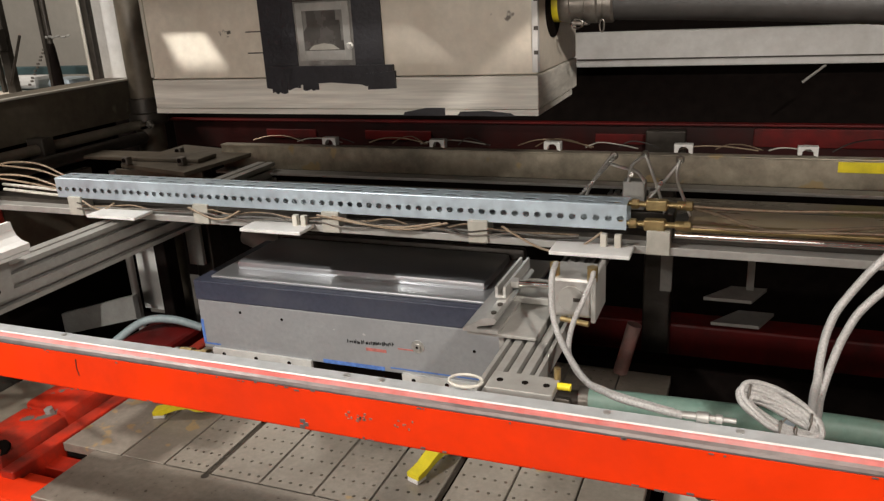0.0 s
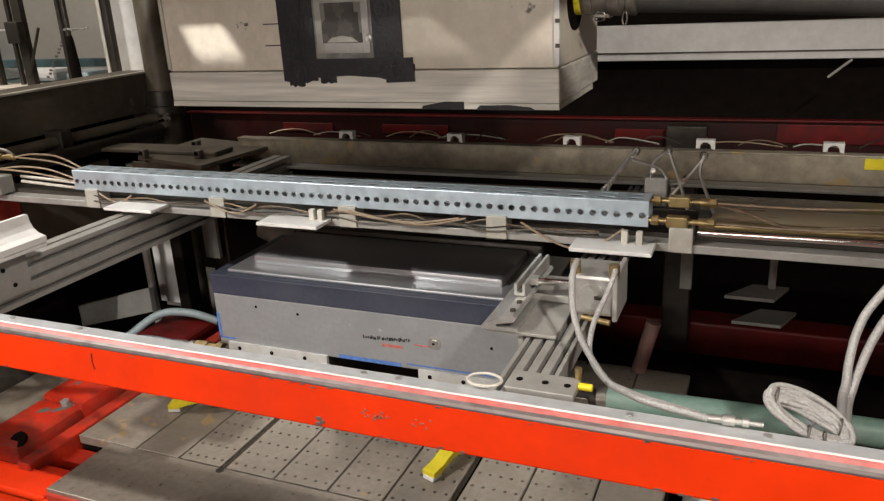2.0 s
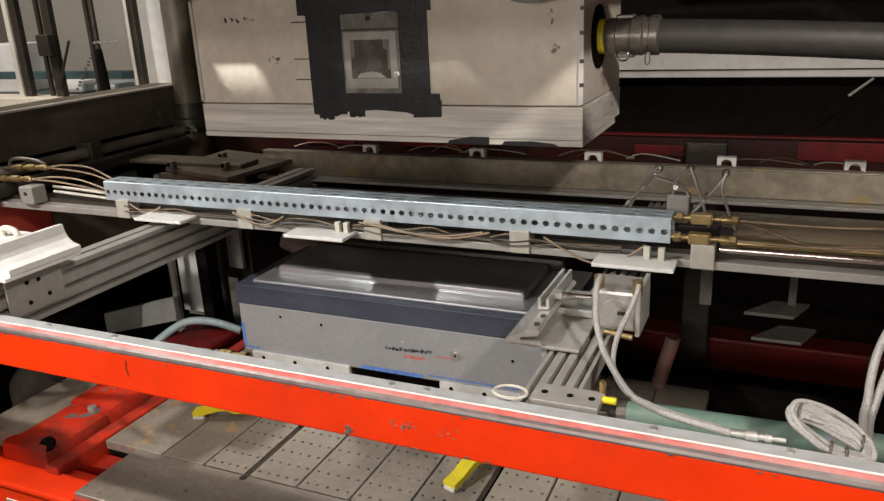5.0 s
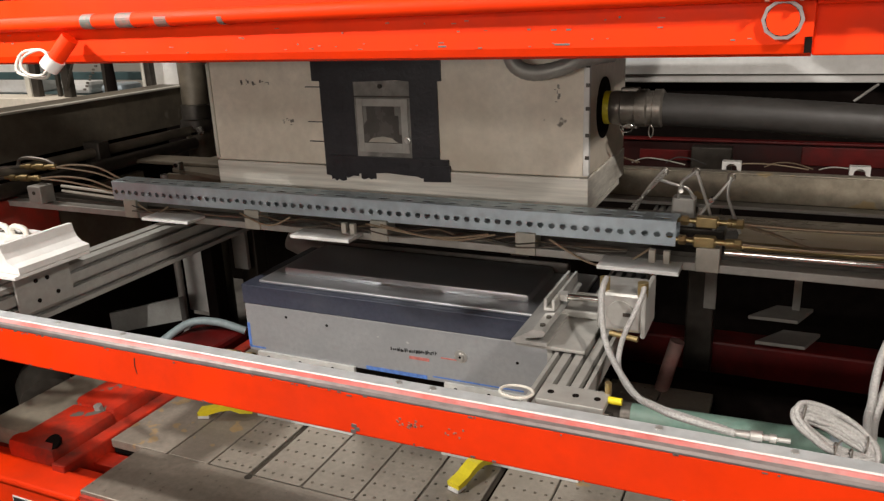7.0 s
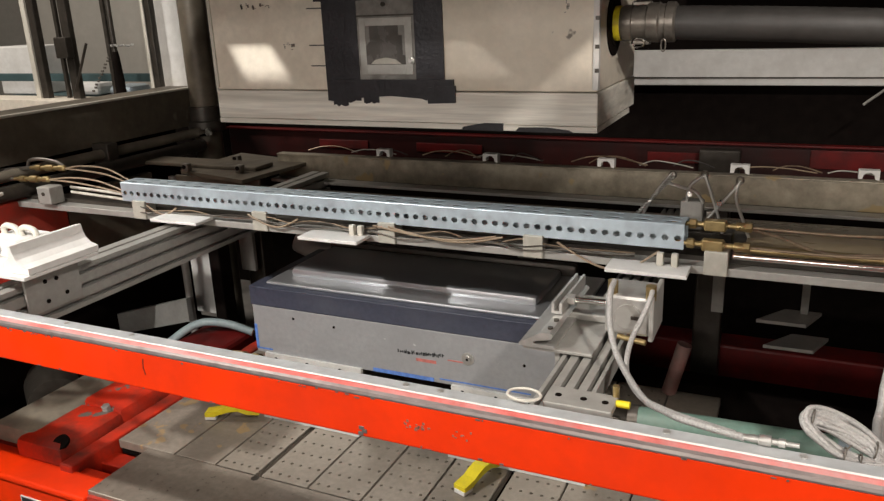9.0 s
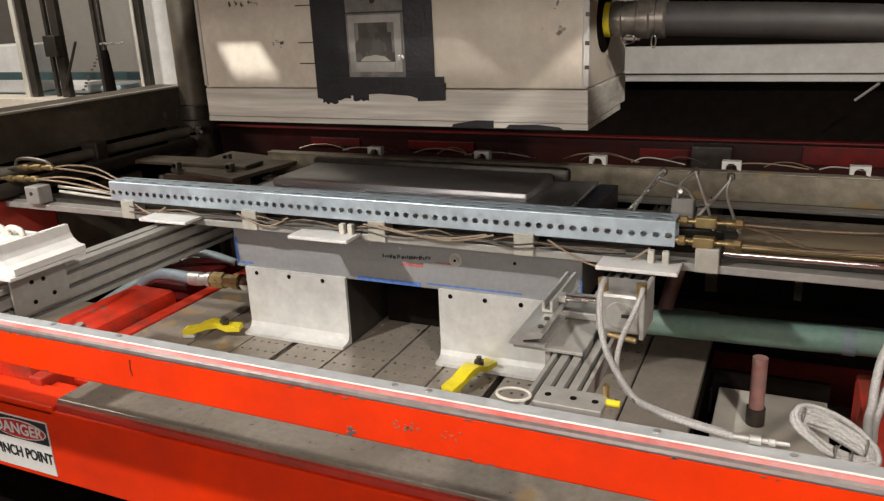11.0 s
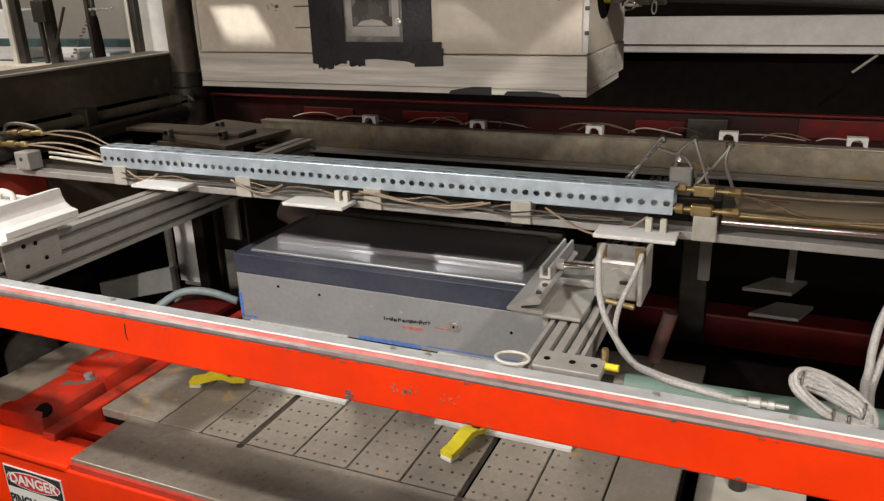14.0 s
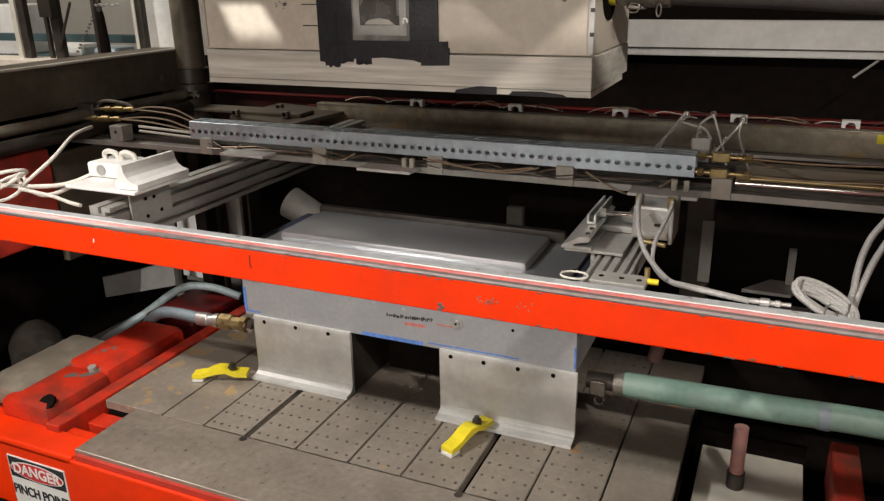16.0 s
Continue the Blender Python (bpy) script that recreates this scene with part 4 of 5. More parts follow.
# ---- upper platen ----
def upper_platen():
    u = thing("upper_platen", "bright red upper platen frame with round pipe and bolted brackets", "machine platen")
    beam = part("front_beam", prism(B(), [(1.222, 1.808), (1.228, 1.795), (1.242, 1.790), (1.33, 1.790), (1.33, 1.800), (1.232, 1.800), (1.232, 1.925), (1.222, 1.925)], -3.1, 0.018, "x"), RED, u, "bright red front beam")
    part("beam_end", box(B(), 0.0185, 1.3, 1.240, 1.33, 1.791, 1.92, 0.003), RED, u, "red end section")
    part("end_fascia", box(B(), 0.0185, 1.3, 1.230, 1.2395, 1.86, 2.0, 0.002), RED, u)
    part("drain_slot", box(B(), 0.008, 0.0175, 1.2205, 1.2235, 1.796, 1.818), BLACK, u)
    part("pipe", cyl(B(), (-3.1, 1.205, 1.868), (1.3, 1.20, 1.886), 0.0145, seg=20), RED, u, "red painted pipe", True)
    for x, w in ((-1.325, 0.03), (-1.23, 0.04), (-1.13, 0.03), (-0.98, 0.012)):
        part("bare_patch", cyl(B(), (x, 1.203, 1.8755), (x + w, 1.203, 1.8755), 0.0149, seg=20), BARE, beam)
    for x, z, w in ((-0.735, 1.838, 0.006), (-0.35, 1.812, 0.05), (-0.55, 1.812, 0.03), (-0.25, 1.85, 0.006), (-0.52, 1.925, 0.02), (-0.5, 1.925, 0.03)):
        part("paint_chip", box(B(), x, x + w * 0.5, 1.2207, 1.2235, z, z + 0.003), BARE, beam)
    part("pipe_clamp", box(B(), -0.047, -0.040, 1.186, 1.225, 1.866, 1.902, 0.002), SCUFF, u)
    part("pipe_clamp", box(B(), -0.004, 0.003, 1.186, 1.225, 1.866, 1.902, 0.002), SCUFF, u)
    part("hex_ring", lathe(B(), (-0.022, 1.223, 1.842), (0, -1, 0), [(0, 0.028), (0.012, 0.028), (0.012, 0.023), (0.006, 0.022)], 10), WORN, u, "worn hexagonal boss ring")
    part("boss", cyl(B(), (-0.022, 1.222, 1.842), (-0.022, 1.209, 1.842), 0.0215, seg=16), RED, u, smooth=True)
    # unseen horizontal deck; its square opening and grille shape the light patches
    for x0, x1, y0, y1 in ((-2.5, -0.2, 1.334, 1.407), (-2.5, -0.2, 1.564, 2.02), (-2.5, -1.78, 1.407, 1.564), (-1.657, -1.45, 1.407, 1.564), (-1.14, -0.2, 1.407, 1.564)):
        part("deck_plate", box(B(), x0, x1, y0, y1, 1.80, 1.812), DARKST, u)
    # bars added to dim the right-hand light patch
    for k in range(20):
        y = 1.4085 + 0.0079 * k
        part("patch_dimming_bar", box(B(), -1.45, -1.14, y, y + 0.0042, 1.803, 1.804), DARKST, u)
    part("rear_deck", box(B(), -2.4, -0.45, 2.02, 2.9, 1.80, 1.83), DARKST, u)
    part("edge_strip", box(B(), -1.95, -0.47, 1.99, 2.03, 1.775, 1.799, 0.002), ALU_DULL, u)
    for x, y in ((-2.42, 2.8), (-0.32, 2.8)):
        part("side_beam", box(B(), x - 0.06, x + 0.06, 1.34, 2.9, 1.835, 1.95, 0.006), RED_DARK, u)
    # red connector and cable
    plug = part("connector", cyl(B(), (-1.36, 1.19, 1.845), (-1.40, 1.175, 1.80), 0.017, seg=16), RED, u, "red cable connector", True)
    part("connector_collar", cyl(B(), (-1.395, 1.177, 1.806), (-1.413, 1.17, 1.787), 0.02, seg=16), WHITE, plug, "white collar", True)
    for k in range(2):
        part("cable", tube(B(), [(-1.41, 1.17, 1.79), (-1.44, 1.17 + 0.01 * k, 1.772 - 0.006 * k), (-1.50 - 0.02 * k, 1.18, 1.778), (-1.525, 1.2, 1.805 + 0.01 * k), (-1.47, 1.205, 1.822), (-1.43, 1.2, 1.80)], 0.0032, 8), CABLE, u, smooth=True)
    part("hook", tube(B(), [(-1.735, 2.0, 1.80), (-1.735, 1.995, 1.76), (-1.72, 1.995, 1.735), (-1.70, 2.0, 1.76), (-1.70, 2.0, 1.80)], 0.008, 8), DARKST, u, smooth=True)
    part("flex_conduit", tube(B(), [(-0.68, 1.96, 1.86), (-0.68, 1.95, 1.775), (-0.665, 1.945, 1.725), (-0.62, 1.95, 1.703), (-0.55, 1.96, 1.712), (-0.49, 1.97, 1.735), (-0.42, 2.0, 1.745)], 0.020, 12, ribs=0.06), ALU_DULL, u, "bent grey flexible conduit", True)
    rnd = random.Random(11)
    for k in range(46):
        x, z, w = rnd.uniform(-1.6, 0.0), rnd.choice((1.812, 1.818, 1.835, 1.85)) + rnd.uniform(-0.003, 0.003), rnd.uniform(0.002, 0.010)
        part("paint_chip", box(B(), x, x + w, 1.2209, 1.2235, z, z + rnd.uniform(0.001, 0.0028)), rnd.choice((SCUFF, BARE)), beam)
    return u


UPPER.append(upper_platen())


def pressure_box():
    p = thing("pressure_box", "stained sheet-steel pressure box with taped window and pale lower band", "pressure box")
    x0, x1, y0, y1 = -1.725, -0.487, 2.017, 2.49
    part("body", box(B(), x0, x1, y0, y1, 1.42, 1.774, 0.003), TAN, p)
    part("lower_band", box(B(), x0 - 0.004, x1 + 0.003, y0 - 0.004, y1, 1.33, 1.4175, 0.003), BAND, p, "pale streaked lower band")
    part("bottom_taper", prism(B(), [(x0 - 0.004, 1.314), (x1 + 0.003, 1.314), (x1 + 0.003, 1.329), (x0 - 0.004, 1.329)], y0 - 0.004, 2.42), BAND, p)
    part("corner_angle", box(B(), x1 - 0.012, x1 + 0.004, y0 - 0.006, y0 + 0.012, 1.425, 1.765, 0.002), WHITE, p, "pale corner angle")
    part("corner_angle", box(B(), x0 - 0.004, x0 + 0.008, y0 - 0.006, y0 + 0.012, 1.425, 1.765, 0.002), CREAM, p)
    for z in (1.47, 1.53, 1.60, 1.66, 1.71, 1.75):
        part("weld_spot", box(B(), x1 - 0.006, x1 + 0.005, y0 - 0.0075, y0 - 0.005, z, z + 0.01), DARKST, p)
    # tape frame: strips with torn ends
    rnd = random.Random(7)

    def strip(pts, lift):
        part("tape_strip", prism(B(), pts, y0 - lift, y0 - 0.0005), TAPE, p, "black duct tape strip")

    def torn(xa, xb, za, zb, lift, jag=0.008):
        low = [(xa + (xb - xa) * i / 6, za + (rnd.uniform(-jag, jag) if 0 < i < 6 else 0)) for i in range(7)]
        strip(low + [(xb, zb), (xa, zb)], lift)
    torn(-1.305, -1.19, 1.39, 1.735, 0.006)
    torn(-1.005, -0.918, 1.40, 1.735, 0.006)
    torn(-1.33, -0.905, 1.675, 1.742, 0.008, 0.003)
    torn(-1.285, -0.89, 1.40, 1.452, 0.010, 0.006)
    torn(-1.285, -1.235, 1.376, 1.40, 0.009, 0.004)
    torn(-1.18, -1.13, 1.385, 1.41, 0.009, 0.004)
    strip([(-0.97, 1.385), (-0.885, 1.388), (-0.885, 1.435), (-0.97, 1.43)], 0.011)
    win = part("window", box(B(), -1.19, -1.005, y0 - 0.003, y0 - 0.0005, 1.452, 1.675), GLASSY, p, "cloudy inspection window")
    for x, w, z, h in ((-1.183, 0.020, 1.466, 0.158), (-1.036, 0.022, 1.466, 0.158), (-1.163, 0.127, 1.602, 0.022), (-1.163, 0.127, 1.466, 0.028)):
        part("pane_border", box(B(), x, x + w, y0 - 0.0055, y0 - 0.003, z, z + h, 0.0008), ALU_DULL, win, "pale pane border")
    part("dark_pane", prism(B(), [(-1.163, 1.494), (-1.036, 1.494), (-1.036, 1.520), (-1.046, 1.520), (-1.046, 1.575), (-1.058, 1.575), (-1.058, 1.602), (-1.150, 1.602), (-1.150, 1.560), (-1.163, 1.545)], y0 - 0.0045, y0 - 0.003), PANE_DARK, win)
    # pale shape painting the light that falls on the pane's bottom
    part("lit_patch", prism(B(), [(-1.150, 1.496), (-1.05, 1.496), (-1.07, 1.509), (-1.10, 1.514), (-1.135, 1.508)], y0 - 0.0050, y0 - 0.0043), SPACER, win, "light patch painted on the lower pane")
    part("knob", lathe(B(), (-1.018, y0 - 0.004, 1.505), (0, -1, 0), [(0, 0.010), (0.004, 0.010), (0.005, 0.006), (0.010, 0.006)], 12), ALU, win)
    part("pane_edge", box(B(), -1.19, -1.005, y0 - 0.005, y0 - 0.003, 1.628, 1.632), DARKST, win)
    part("screw", cyl(B(), (-1.10, y0 - 0.004, 1.66), (-1.10, y0 - 0.007, 1.66), 0.007, seg=10), DARKST, win)
    for z in (1.49, 1.55, 1.655):
        part("scribe_line", box(B(), -1.36, -1.305, y0 - 0.0012, y0 + 0.001, z, z + 0.003), INK, p)
    for x, z in ((-1.60, 1.665), (-1.575, 1.668), (-1.55, 1.664), (-1.522, 1.668), (-1.50, 1.666), (-0.575, 1.655), (-0.565, 1.64), (-0.575, 1.627), (-1.435, 1.555), (-1.42, 1.545), (-1.45, 1.55)):
        for k in range(3):
            dx, dz, lx, lz = rnd.uniform(-0.007, 0.006), rnd.uniform(-0.008, 0.004), rnd.choice((0.0018, 0.006)), rnd.choice((0.002, 0.009))
            part("pen_mark", box(B(), x + dx, x + dx + lx, y0 - 0.0012, y0 + 0.001, z + dz, z + dz + lz), GUN, p)
    strip([(-0.87, 1.3125), (-0.865, 1.322), (-0.80, 1.334), (-0.745, 1.334), (-0.745, 1.3125)], 0.007)
    strip([(-0.71, 1.3125), (-0.70, 1.324), (-0.62, 1.326), (-0.56, 1.32), (-0.545, 1.3125)], 0.007)
    # suction port
    port = part("port_flange", lathe(B(), (x1, 2.19, 1.585), (1, 0, 0), [(0, 0.085), (0.004, 0.085), (0.0045, 0.06), (0.006, 0.06)], 32), BLACK, p, "black port patch")
    part("yellow_gasket", cyl(B(), (x1 + 0.006, 2.19, 1.585), (x1 + 0.022, 2.19, 1.585), 0.046, seg=28), YELLOW, p, "yellow gasket ring", True)
    part("coupling", lathe(B(), (x1 + 0.022, 2.19, 1.585), (1, 0, 0), [(0, 0.043), (0.01, 0.047), (0.03, 0.047), (0.032, 0.043), (0.07, 0.043), (0.072, 0.051), (0.10, 0.052), (0.105, 0.047), (0.118, 0.047), (0.12, 0.052), (0.14, 0.052), (0.145, 0.046)], 28), GUN, p, "metal cam-lock coupling", True)
    for s in (-1, 1):
        part("cam_lever", box(B(), x1 + 0.05, x1 + 0.10, 2.19 - 0.012, 2.19 + 0.012, 1.585 + s * 0.050 - 0.006, 1.585 + s * 0.050 + 0.006, 0.003), GUN, p)
    part("pull_ring", tube(B(), [(x1 + 0.14 + 0.006 * math.cos(a), 2.15, 1.528 + 0.016 * math.sin(a)) for a in [k * math.pi / 4 for k in range(8)]], 0.002, 6, 3, True), GUN, p)
    part("chain_ring", tube(B(), [(x1 + 0.075 + 0.016 * math.cos(a), 2.15, 1.535 + 0.012 * math.sin(a)) for a in [k * math.pi / 4 for k in range(8)]], 0.0025, 6, 3, True), CHROME, p)
    part("suction_hose", tube(B(), [(x1 + 0.15 + 0.011 * i, 2.19, 1.583 - 0.00035 * i - 0.000004 * i * i) for i in range(150)], 0.0435, 20, 1, ribs=0.018), HOSE_BLACK, p, "dark ribbed suction hose", True)
    return p


UPPER.append(pressure_box())


# ---- lower platen ----
Z = 0.29


def lower_platen():
    p = thing("lower_platen", "red lower platen with grooved and drilled steel table plates", "machine platen")
    front = part("front_plate", box(B(), -1.868, -0.15, 1.372, 1.625, Z - 0.03, Z, 0.003), STEEL, p, "smooth oily front plate")
    seams = [-2.01, -1.76, -1.59, -1.424, -1.243, -1.062, -0.89, -0.705, -0.53, -0.345, -0.165]
    for a, b in zip(seams, seams[1:]):
        g = 0.011 if a in (-1.424, -0.705) else 0.0038
        h = 0.011 if b in (-1.424, -0.705) else 0.0038
        w = (b - h) - (a + g)
        nx = 4
        ny = 12 if a < -0.4 else 6
        bm = B()
        if -1.6 < a < -0.4:
            rows, cols = 16, 5
            perforated(bm, (a + g, 1.627, Z), (1, 0, 0), (0, 1, 0), cols, rows, w / cols, (2.62 - 1.627) / rows, 0.0056, 0.0056, 0.012)
            box(bm, a + g, b - h, 1.627, 2.62, Z - 0.03, Z - 0.012)
        else:
            box(bm, a + g, b - h, 1.627, 2.62, Z - 0.03, Z, 0.0015)
        part("table_strip", bm, STRIP_RUST if a < -1.7 else STRIP, p)
    for x in (-1.424, -0.705):
        part("slot_end", cyl(B(), (x, 1.612, Z - 0.002), (x, 1.612, Z + 0.0006), 0.013, seg=14), DARKST, p)
    part("under_plate", box(B(), -2.0, -0.16, 1.63, 2.62, Z - 0.05, Z - 0.031), BLACK, p)
    fb = part("front_beam", box(B(), -3.0, 0.9, 1.352, 1.50, Z - 0.275, Z - 0.031, 0.006), RED, p, "bright red front beam")
    part("front_beam_stripe", box(B(), -1.86, 0.2, 1.360, 1.372, Z - 0.03, Z - 0.012), RED_DULL, p)
    part("left_corner", box(B(), -3.0, -1.87, 1.352, 1.46, Z - 0.05, Z - 0.02, 0.008), RED, p)
    part("side_rail", box(B(), -2.072, -2.015, 1.44, 2.6, Z - 0.14, Z + 0.004, 0.006), RED_ARM, p, "greasy red side rail")
    part("bearing_block", box(B(), -2.36, -2.10, 2.18, 2.5, 0.10, 0.325, 0.02), RED_DARK, p, "dark red bearing block")
    part("hose_loop", tube(B(), [(-2.56, 1.98, 0.10), (-2.50, 2.08, 0.215), (-2.40, 2.22, 0.295), (-2.31, 2.36, 0.372), (-2.20, 2.42, 0.372), (-2.08, 2.46, 0.33)], 0.017, 12), HOSE_CYAN, p, "pale blue-green air hose", True)
    part("inner_lug", box(B(), -2.03, -1.87, 1.55, 1.62, Z - 0.09, Z - 0.045, 0.004), RED_ARM, p)
    # side arm with pivots
    t = B()
    box(t, -2.31, -2.085, 1.46, 1.74, 0.10, 0.328, 0.03)
    box(t, -2.30, -2.085, 1.72, 2.12, 0.10, 0.340, 0.03)
    arm = part("side_arm", t, RED_ARM, p, "heavy greasy red side arm", True)
    part("arm_cap", box(B(), -2.46, -2.26, 1.50, 1.92, 0.26, 0.335, 0.02), DUST, p, "dusty tan cap plate", True)
    part("pivot_bolt", cyl(B(), (-2.15, 1.72, 0.32), (-2.15, 1.715, 0.345), 0.016, seg=6), ALU_DULL, arm)
    part("pivot_ring", cyl(B(), (-2.12, 1.50, 0.322), (-2.12, 1.495, 0.330), 0.03), BLACK, arm, smooth=True)
    part("drive_motor", lathe(B(), (-2.52, 1.80, 0.24), (-0.75, 0.5, 0.1), [(0, 0.05), (0.01, 0.10), (0.16, 0.10), (0.165, 0.085), (0.22, 0.085), (0.24, 0.05)], 28), DARKST, p, "greasy dark motor housing", True)
    part("motor_shaft", cyl(B(), (-2.6, 1.5, 0.2), (-2.3, 1.55, 0.2), 0.05), RED_DULL, p, smooth=True)
    # right end: pit, posts
    part("pit_floor", box(B(), -0.13, 0.165, 1.80, 2.27, Z - 0.12, Z - 0.10, 0.004), CREAM, p, "dusty tan tray")
    part("pit_wall", box(B(), -0.15, 0.17, 2.28, 2.295, Z - 0.2, Z - 0.05), BLACK, p)
    part("end_beam", box(B(), 0.225, 0.30, 1.50, 2.24, Z - 0.12, Z + 0.02, 0.008), RED_DULL, p)
    rod = part("guide_column", cyl(B(), (-0.02, 2.08, Z - 0.18), (-0.02, 2.08, Z + 0.10), 0.020), SCUFFED_ROD, p, "scuffed pink-red guide column", True)
    part("column_boot", cyl(B(), (-0.02, 2.08, Z - 0.18), (-0.02, 2.08, Z - 0.05), 0.025), DARKST, rod, smooth=True)
    # beam coloured black to stand in for the shade it lies in
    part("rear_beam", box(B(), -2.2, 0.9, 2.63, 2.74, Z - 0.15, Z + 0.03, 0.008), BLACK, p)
    part("rear_post", cyl(B(), (-0.345, 2.6, Z), (-0.30, 2.61, Z + 0.19), 0.026), SCUFFED_ROD, p, smooth=True)
    return p


LOWER.append(lower_platen())


def mould():
    m = thing("forming_mould", "grey aluminium forming mould on flanged leg plates", "mould")
    x0, x1, xf, y0, y1 = -1.668, -0.485, -0.598, 1.985, 2.42
    body = part("body", box(B(), x0, x1, y0, y1, 0.515, 0.692, 0.003), MOLD, m)
    part("seal_band", box(B(), x0 - 0.003, x1 + 0.003, y0 - 0.003, y1, 0.693, 0.762, 0.003), NAVY, m, "blue-black upper band")
    # stepped form
    t = B()
    box(t, x0 + 0.05, xf + 0.06, y0 + 0.025, y1 - 0.02, 0.762, 0.774, 0.005)
    part("step_plate", t, FORM, m, "bright stepped ledge")
    t = B()
    box(t, x0 + 0.10, xf - 0.075, y0 + 0.10, y1 - 0.055, 0.766, 0.803, 0.017)
    part("form", t, FORM, m, "smooth raised form", True)
    t = B()
    box(t, x0 + 0.08, xf - 0.03, y1 - 0.05, y1 - 0.015, 0.77, 0.816, 0.014)
    part("form_rim", t, DARKST, m, "dark back rim", True)
    # leg plates with forward flanges
    for a, b, n in ((-1.628, -1.242, 3), (-0.918, -0.478, 4)):
        leg = part("leg_plate", prism(B(), [(y0 - 0.010, 0.520), (y0 + 0.002, 0.520), (y0 + 0.002, Z + 0.001), (y0 - 0.054, Z + 0.001), (y0 - 0.054, Z + 0.011), (y0 - 0.030, Z + 0.013), (y0 - 0.016, Z + 0.020), (y0 - 0.010, Z + 0.036)], a, b, "x"), LEG, m, "pale aluminium leg plate")
        for i in range(n):
            x = a + (b - a) * (i + 0.35) / n
            part("screw_hole", cyl(B(), (x, y0 - 0.0115, 0.502), (x, y0 - 0.009, 0.502), 0.007, seg=12), BLACK, leg)
        # return kept dark to stand in for shade inside the opening
        part("leg_return", box(B(), b - 0.012 if a < -1 else a, b if a < -1 else a + 0.012, y0 + 0.003, y1, Z + 0.001, 0.514), DARKST, m)
    # black block in place of the darkness between the legs
    part("opening_shade_block", box(B(), -1.22, -0.94, 2.2, 2.36, Z + 0.001, 0.514), BLACK, m)
    part("knob", lathe(B(), (-0.862, y0, 0.615), (0, -1, 0), [(0, 0.021), (0.002, 0.021), (0.0025, 0.011), (0.008, 0.011)], 16), ALU, body, "round plug", True)
    part("knob_centre", cyl(B(), (-0.862, y0 - 0.0085, 0.615), (-0.862, y0 - 0.0075, 0.615), 0.0045, seg=10), BLACK, body)
    rnd = random.Random(5)
    x = -1.105
    for k in range(24):
        w = rnd.uniform(0.0022, 0.0045)
        z, h = 0.599 + 0.0003 * k + rnd.uniform(-0.002, 0.002), rnd.uniform(0.006, 0.013)
        part("ink_mark", box(B(), x, x + w, y0 - 0.0012, y0 + 0.001, z, z + h), INK, body)
        if k % 2:
            part("ink_mark", box(B(), x, x + 0.007, y0 - 0.0012, y0 + 0.001, z + h * rnd.random(), z + h * 0.5 + 0.0022), INK, body)
        x += rnd.uniform(0.0055, 0.0085)
    part("red_smudge", box(B(), -1.04, -0.97, y0 - 0.0012, y0 + 0.001, 0.58, 0.590), REDINK, body)
    part("red_smudge", box(B(), -0.93, -0.87, y0 - 0.0012, y0 + 0.001, 0.598, 0.602), REDINK, body)
    for a, b, za, zb in ((x0 + 0.001, x0 + 0.012, 0.53, 0.62), (-1.665, -1.60, 0.528, 0.534), (-1.20, -0.98, 0.517, 0.530), (-0.96, -0.66, 0.5285, 0.533), (x1 - 0.006, x1 - 0.001, 0.53, 0.60)):
        part("blue_dye", box(B(), a, b, y0 - 0.0010, y0 + 0.001, za, zb), BLUEINK, body)
    for x, z in ((-1.34, 0.652), (-0.68, 0.622), (-1.50, 0.66)):
        part("drill_hole", cyl(B(), (x, y0 - 0.001, z), (x, y0 + 0.001, z), 0.005, seg=10), BLACK, body)
    return m


LOWER.append(mould())


def strap_clamp(label, m):
    s = thing("strap_clamp", label, "clamp", "table clamps")
    part("strap", prism(B(), [(-0.095, 0.0), (-0.096, 0.014), (-0.05, 0.022), (-0.03, 0.032), (-0.005, 0.041), (0.02, 0.041), (0.045, 0.030), (0.06, 0.027), (0.10, 0.025), (0.10, 0.009), (0.055, 0.009), (0.025, 0.022), (-0.01, 0.018), (-0.05, 0.006), (-0.062, 0.0)], -0.022, 0.022), YELLOW, s, "bright yellow strap")
    part("stud", cyl(B(), (0.045, 0, 0.02), (0.045, 0, 0.055), 0.008, seg=12), DARKST, s)
    part("nut", cyl(B(), (0.045, 0, 0.027), (0.045, 0, 0.044), 0.015, seg=6), DARKST, s, "dark hexagon nut")
    part("heel_block", box(B(), -0.098, -0.058, -0.02, 0.02, -0.013, -0.0005, 0.002), WHITE, s)
    s.matrix_basis = m
    return s


CLAMPS = [(strap_clamp("yellow strap clamp bolted beside the mould leg", pose(0, 0, 0)), pose(-1.728, 1.888, Z + 0.014, 0, 0, 20)),
          (strap_clamp("yellow strap clamp gripping the mould flange", pose(0, 0, 0)), pose(-0.776, 1.855, Z + 0.014, 0, 0, 72))]


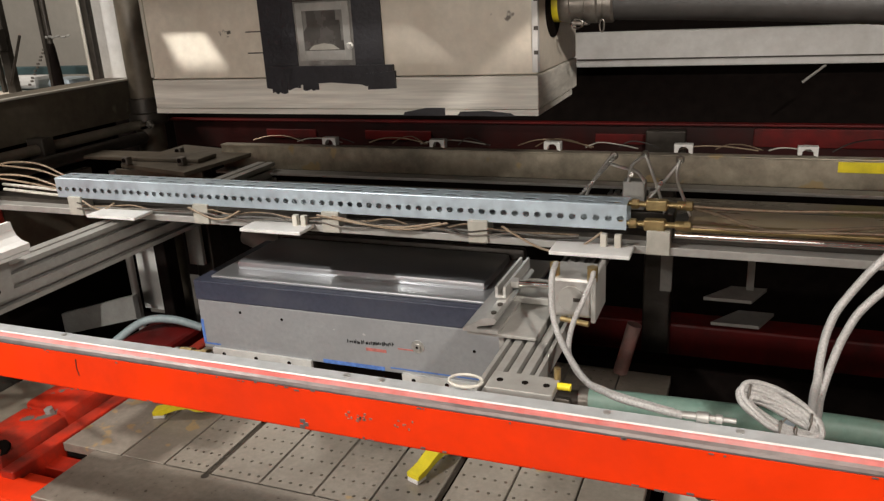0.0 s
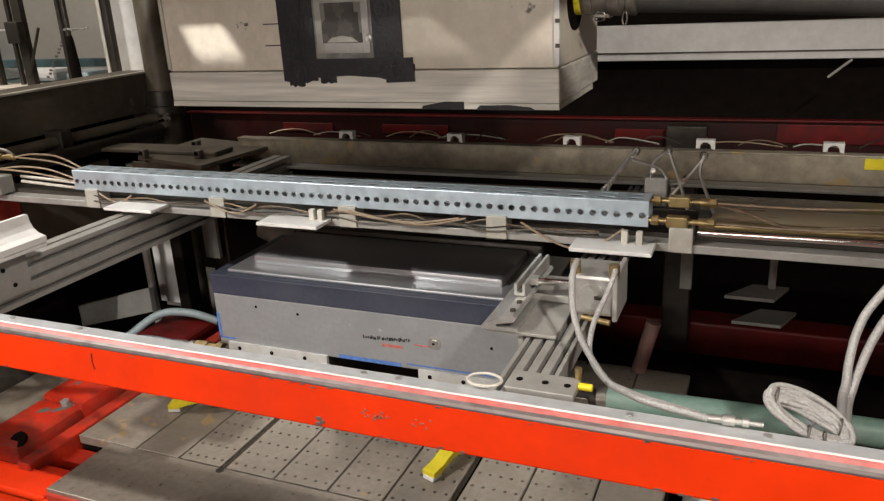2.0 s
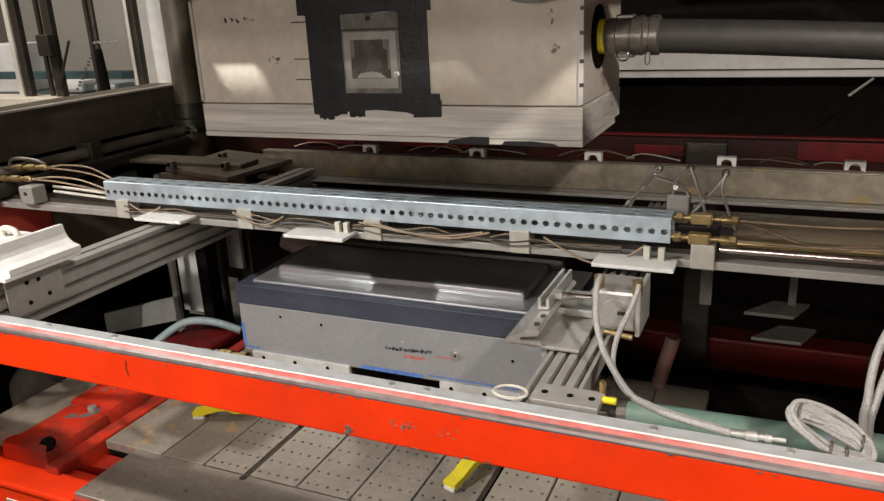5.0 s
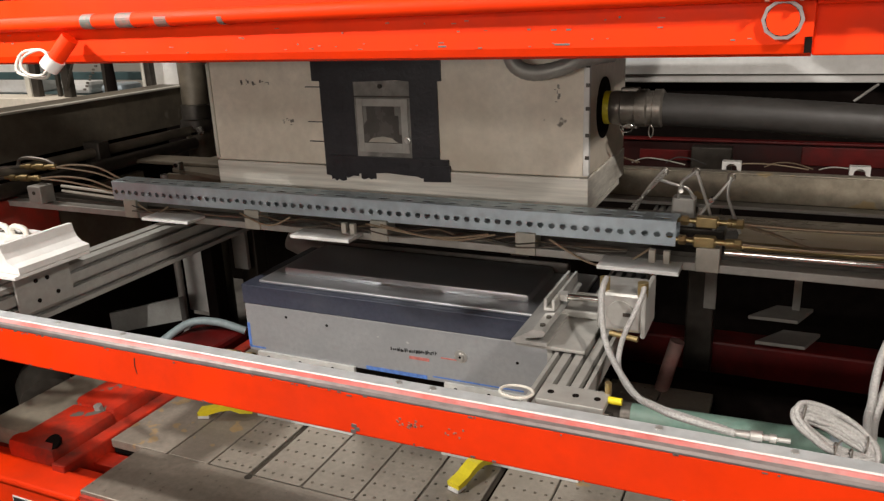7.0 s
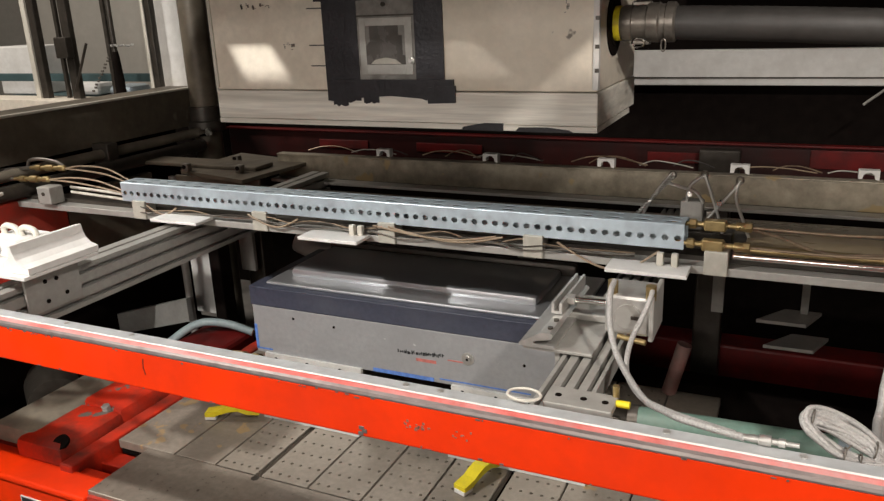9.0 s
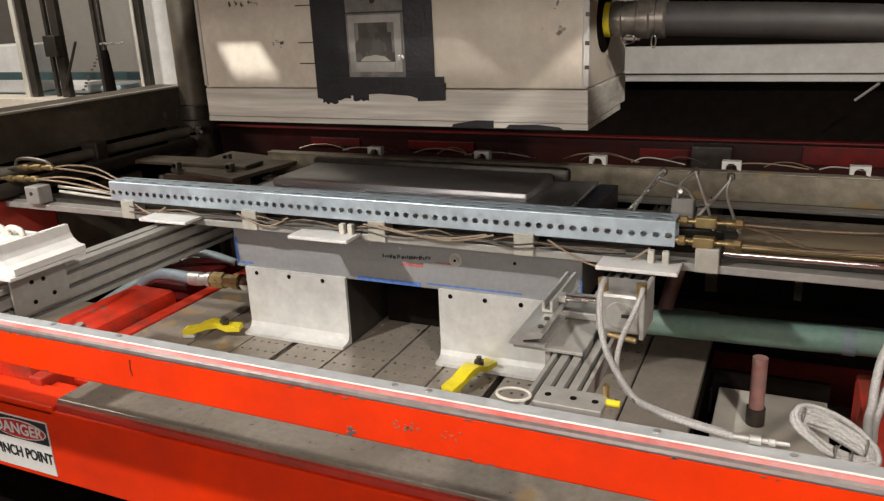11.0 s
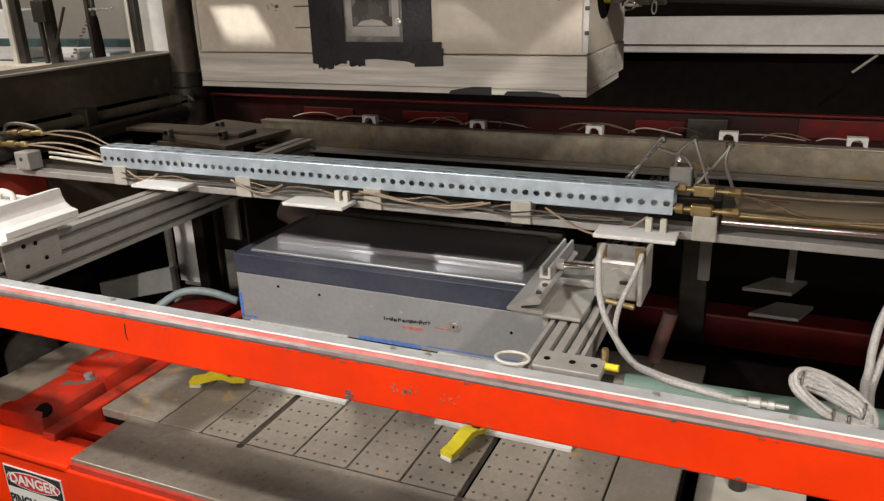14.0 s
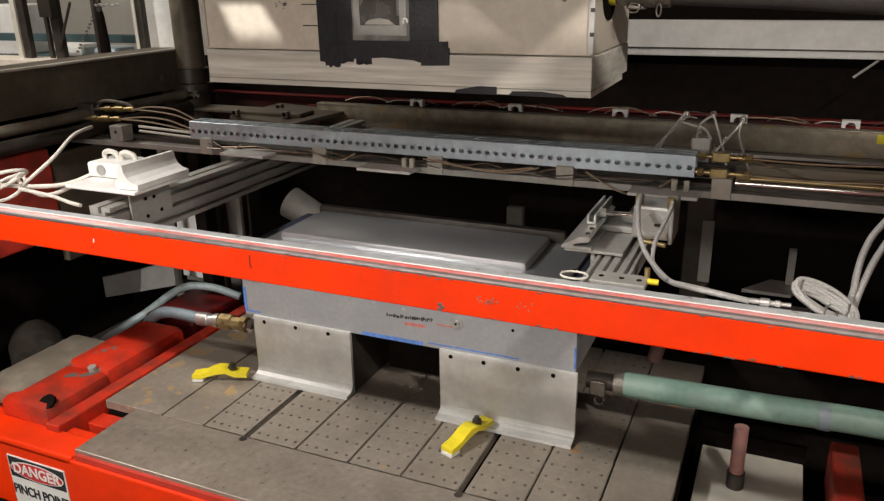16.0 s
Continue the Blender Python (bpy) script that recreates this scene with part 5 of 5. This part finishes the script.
def mould_hoses():
    h = thing("vacuum_hose", "faded green vacuum hose coupled to the mould", "hose")
    part("hose", tube(B(), [(-0.385, 2.12, 0.436), (-0.25, 2.11, 0.445), (0.05, 2.1, 0.457), (0.35, 2.1, 0.465), (0.8, 2.08, 0.45), (1.4, 2.0, 0.40)], 0.038, 20), HOSE_GREEN, h, smooth=True)
    part("hose_clamp", cyl(B(), (-0.392, 2.12, 0.436), (-0.362, 2.12, 0.438), 0.041, seg=24), GUN, h, "dull hose clamp", True)
    part("hose_collar", cyl(B(), (0.17, 2.1, 0.4605), (0.20, 2.1, 0.461), 0.0395, seg=24), HOSE_BLUE, h, smooth=True)
    part("nipple", cyl(B(), (-0.478, 2.12, 0.432), (-0.392, 2.12, 0.434), 0.027), DARKST, h, smooth=True)
    part("cam_lever", box(B(), -0.462, -0.415, 2.075, 2.085, 0.405, 0.452, 0.003), GUN, h, "cam lever")
    part("pull_ring", tube(B(), [(-0.43 + 0.014 * math.cos(a), 2.07, 0.395 + 0.016 * math.sin(a)) for a in [k * math.pi / 4 for k in range(8)]], 0.0025, 6, 3, True), CHROME, h)
    g = thing("water_hose", "blue-grey hose with brass coupling at the mould", "hose")
    part("hose", tube(B(), [(-1.98, 2.1, 0.395), (-2.08, 2.1, 0.40), (-2.18, 2.11, 0.385), (-2.27, 2.13, 0.33), (-2.34, 2.14, 0.24), (-2.38, 2.12, 0.06)], 0.022, 16), HOSE_BLUE, g, smooth=True)
    part("ferrule", lathe(B(), (-1.99, 2.1, 0.395), (1, 0, 0.06), [(0, 0.026), (0.05, 0.026), (0.055, 0.022), (0.075, 0.022), (0.08, 0.027), (0.1, 0.027)], 16), ALU, g, "crimped steel ferrule", True)
    part("brass_union", lathe(B(), (-1.89, 2.1, 0.402), (1, 0, 0.03), [(0, 0.022), (0.01, 0.031), (0.06, 0.031), (0.065, 0.025), (0.10, 0.025), (0.105, 0.031), (0.13, 0.031)], 8), BRASS, g, "brass union")
    part("hex_nut", lathe(B(), (-1.76, 2.1, 0.405), (1, 0, 0), [(0, 0.022), (0.01, 0.026), (0.035, 0.026), (0.04, 0.02), (0.14, 0.02)], 6), CHROME, g)
    return [h, g]


LOWER += mould_hoses()


def danger_sign():
    s = thing("danger_sign", "white, black and red danger sign on the red beam", "sign")
    x0, x1, z0, z1, y = -2.155, -1.905, 0.035, 0.215, 1.352
    part("panel", box(B(), x0, x1, y - 0.0035, y - 0.0005, z0, z1), SIGNWHITE, s)
    part("border", box(B(), x0 + 0.004, x1 - 0.004, y - 0.0042, y - 0.0036, z0 + 0.102, z1 - 0.004), INK, s)
    bm = B()
    bmesh.ops.create_circle(bm, cap_ends=True, segments=36, radius=1.0, matrix=Matrix.Translation(((x0 + x1) / 2, y - 0.0052, z0 + 0.138)) @ pose(0, 0, 0, 90) @ Matrix.Diagonal((0.117, 0.032, 1, 1)))
    part("oval", bm, SIGNWHITE, s)
    bm = B()
    bmesh.ops.create_circle(bm, cap_ends=True, segments=36, radius=1.0, matrix=Matrix.Translation(((x0 + x1) / 2, y - 0.0062, z0 + 0.138)) @ pose(0, 0, 0, 90) @ Matrix.Diagonal((0.112, 0.0285, 1, 1)))
    part("oval", bm, SIGNRED, s)
    lettering("headline", "DANGER", 0.051, pose((x0 + x1) / 2, y - 0.0072, z0 + 0.138, 90), SIGNWHITE, s, 0.0013)
    lettering("warning", "PINCH POINT", 0.0395, pose((x0 + x1) / 2, y - 0.005, z0 + 0.055, 90) @ Matrix.Diagonal((1, 1.25, 1, 1)), INK, s, 0.001)
    return s


LOWER.append(danger_sign())


# ---- motion ----
def motions():
    slide = [(0, 0), (14.9, 0), (15.2, 0.012), (15.4, 0.085), (15.5, 0.140), (15.6, 0.20), (15.8, 0.313), (16, 0.404)]
    drop = [(0, 0), (4.3, 0), (4.8, -0.02), (5.3, -0.12), (5.8, -0.225), (6.3, -0.270), (6.5, -0.277), (7, -0.234), (7.5, -0.126), (8, -0.0153), (8.4, 0), (16, 0)]
    lift = [(0, 0), (9.3, 0), (9.8, 0.05), (10.3, 0.18), (10.8, 0.29), (11.1, 0.318), (11.3, 0.303), (11.5, 0.271), (12, 0.168), (12.5, 0.055), (12.9, 0.004), (13.2, 0), (16, 0)]
    for ob in CARRIED:
        walk(ob, [(t, pose(0, d, 0)) for t, d in slide])
    for ob in UPPER:
        walk(ob, [(t, pose(0, 0, d)) for t, d in drop])
    for ob in LOWER:
        walk(ob, [(t, pose(0, 0, d)) for t, d in lift])
    for ob, m in CLAMPS:
        walk(ob, [(t, pose(0, 0, d) @ m) for t, d in lift])


motions()
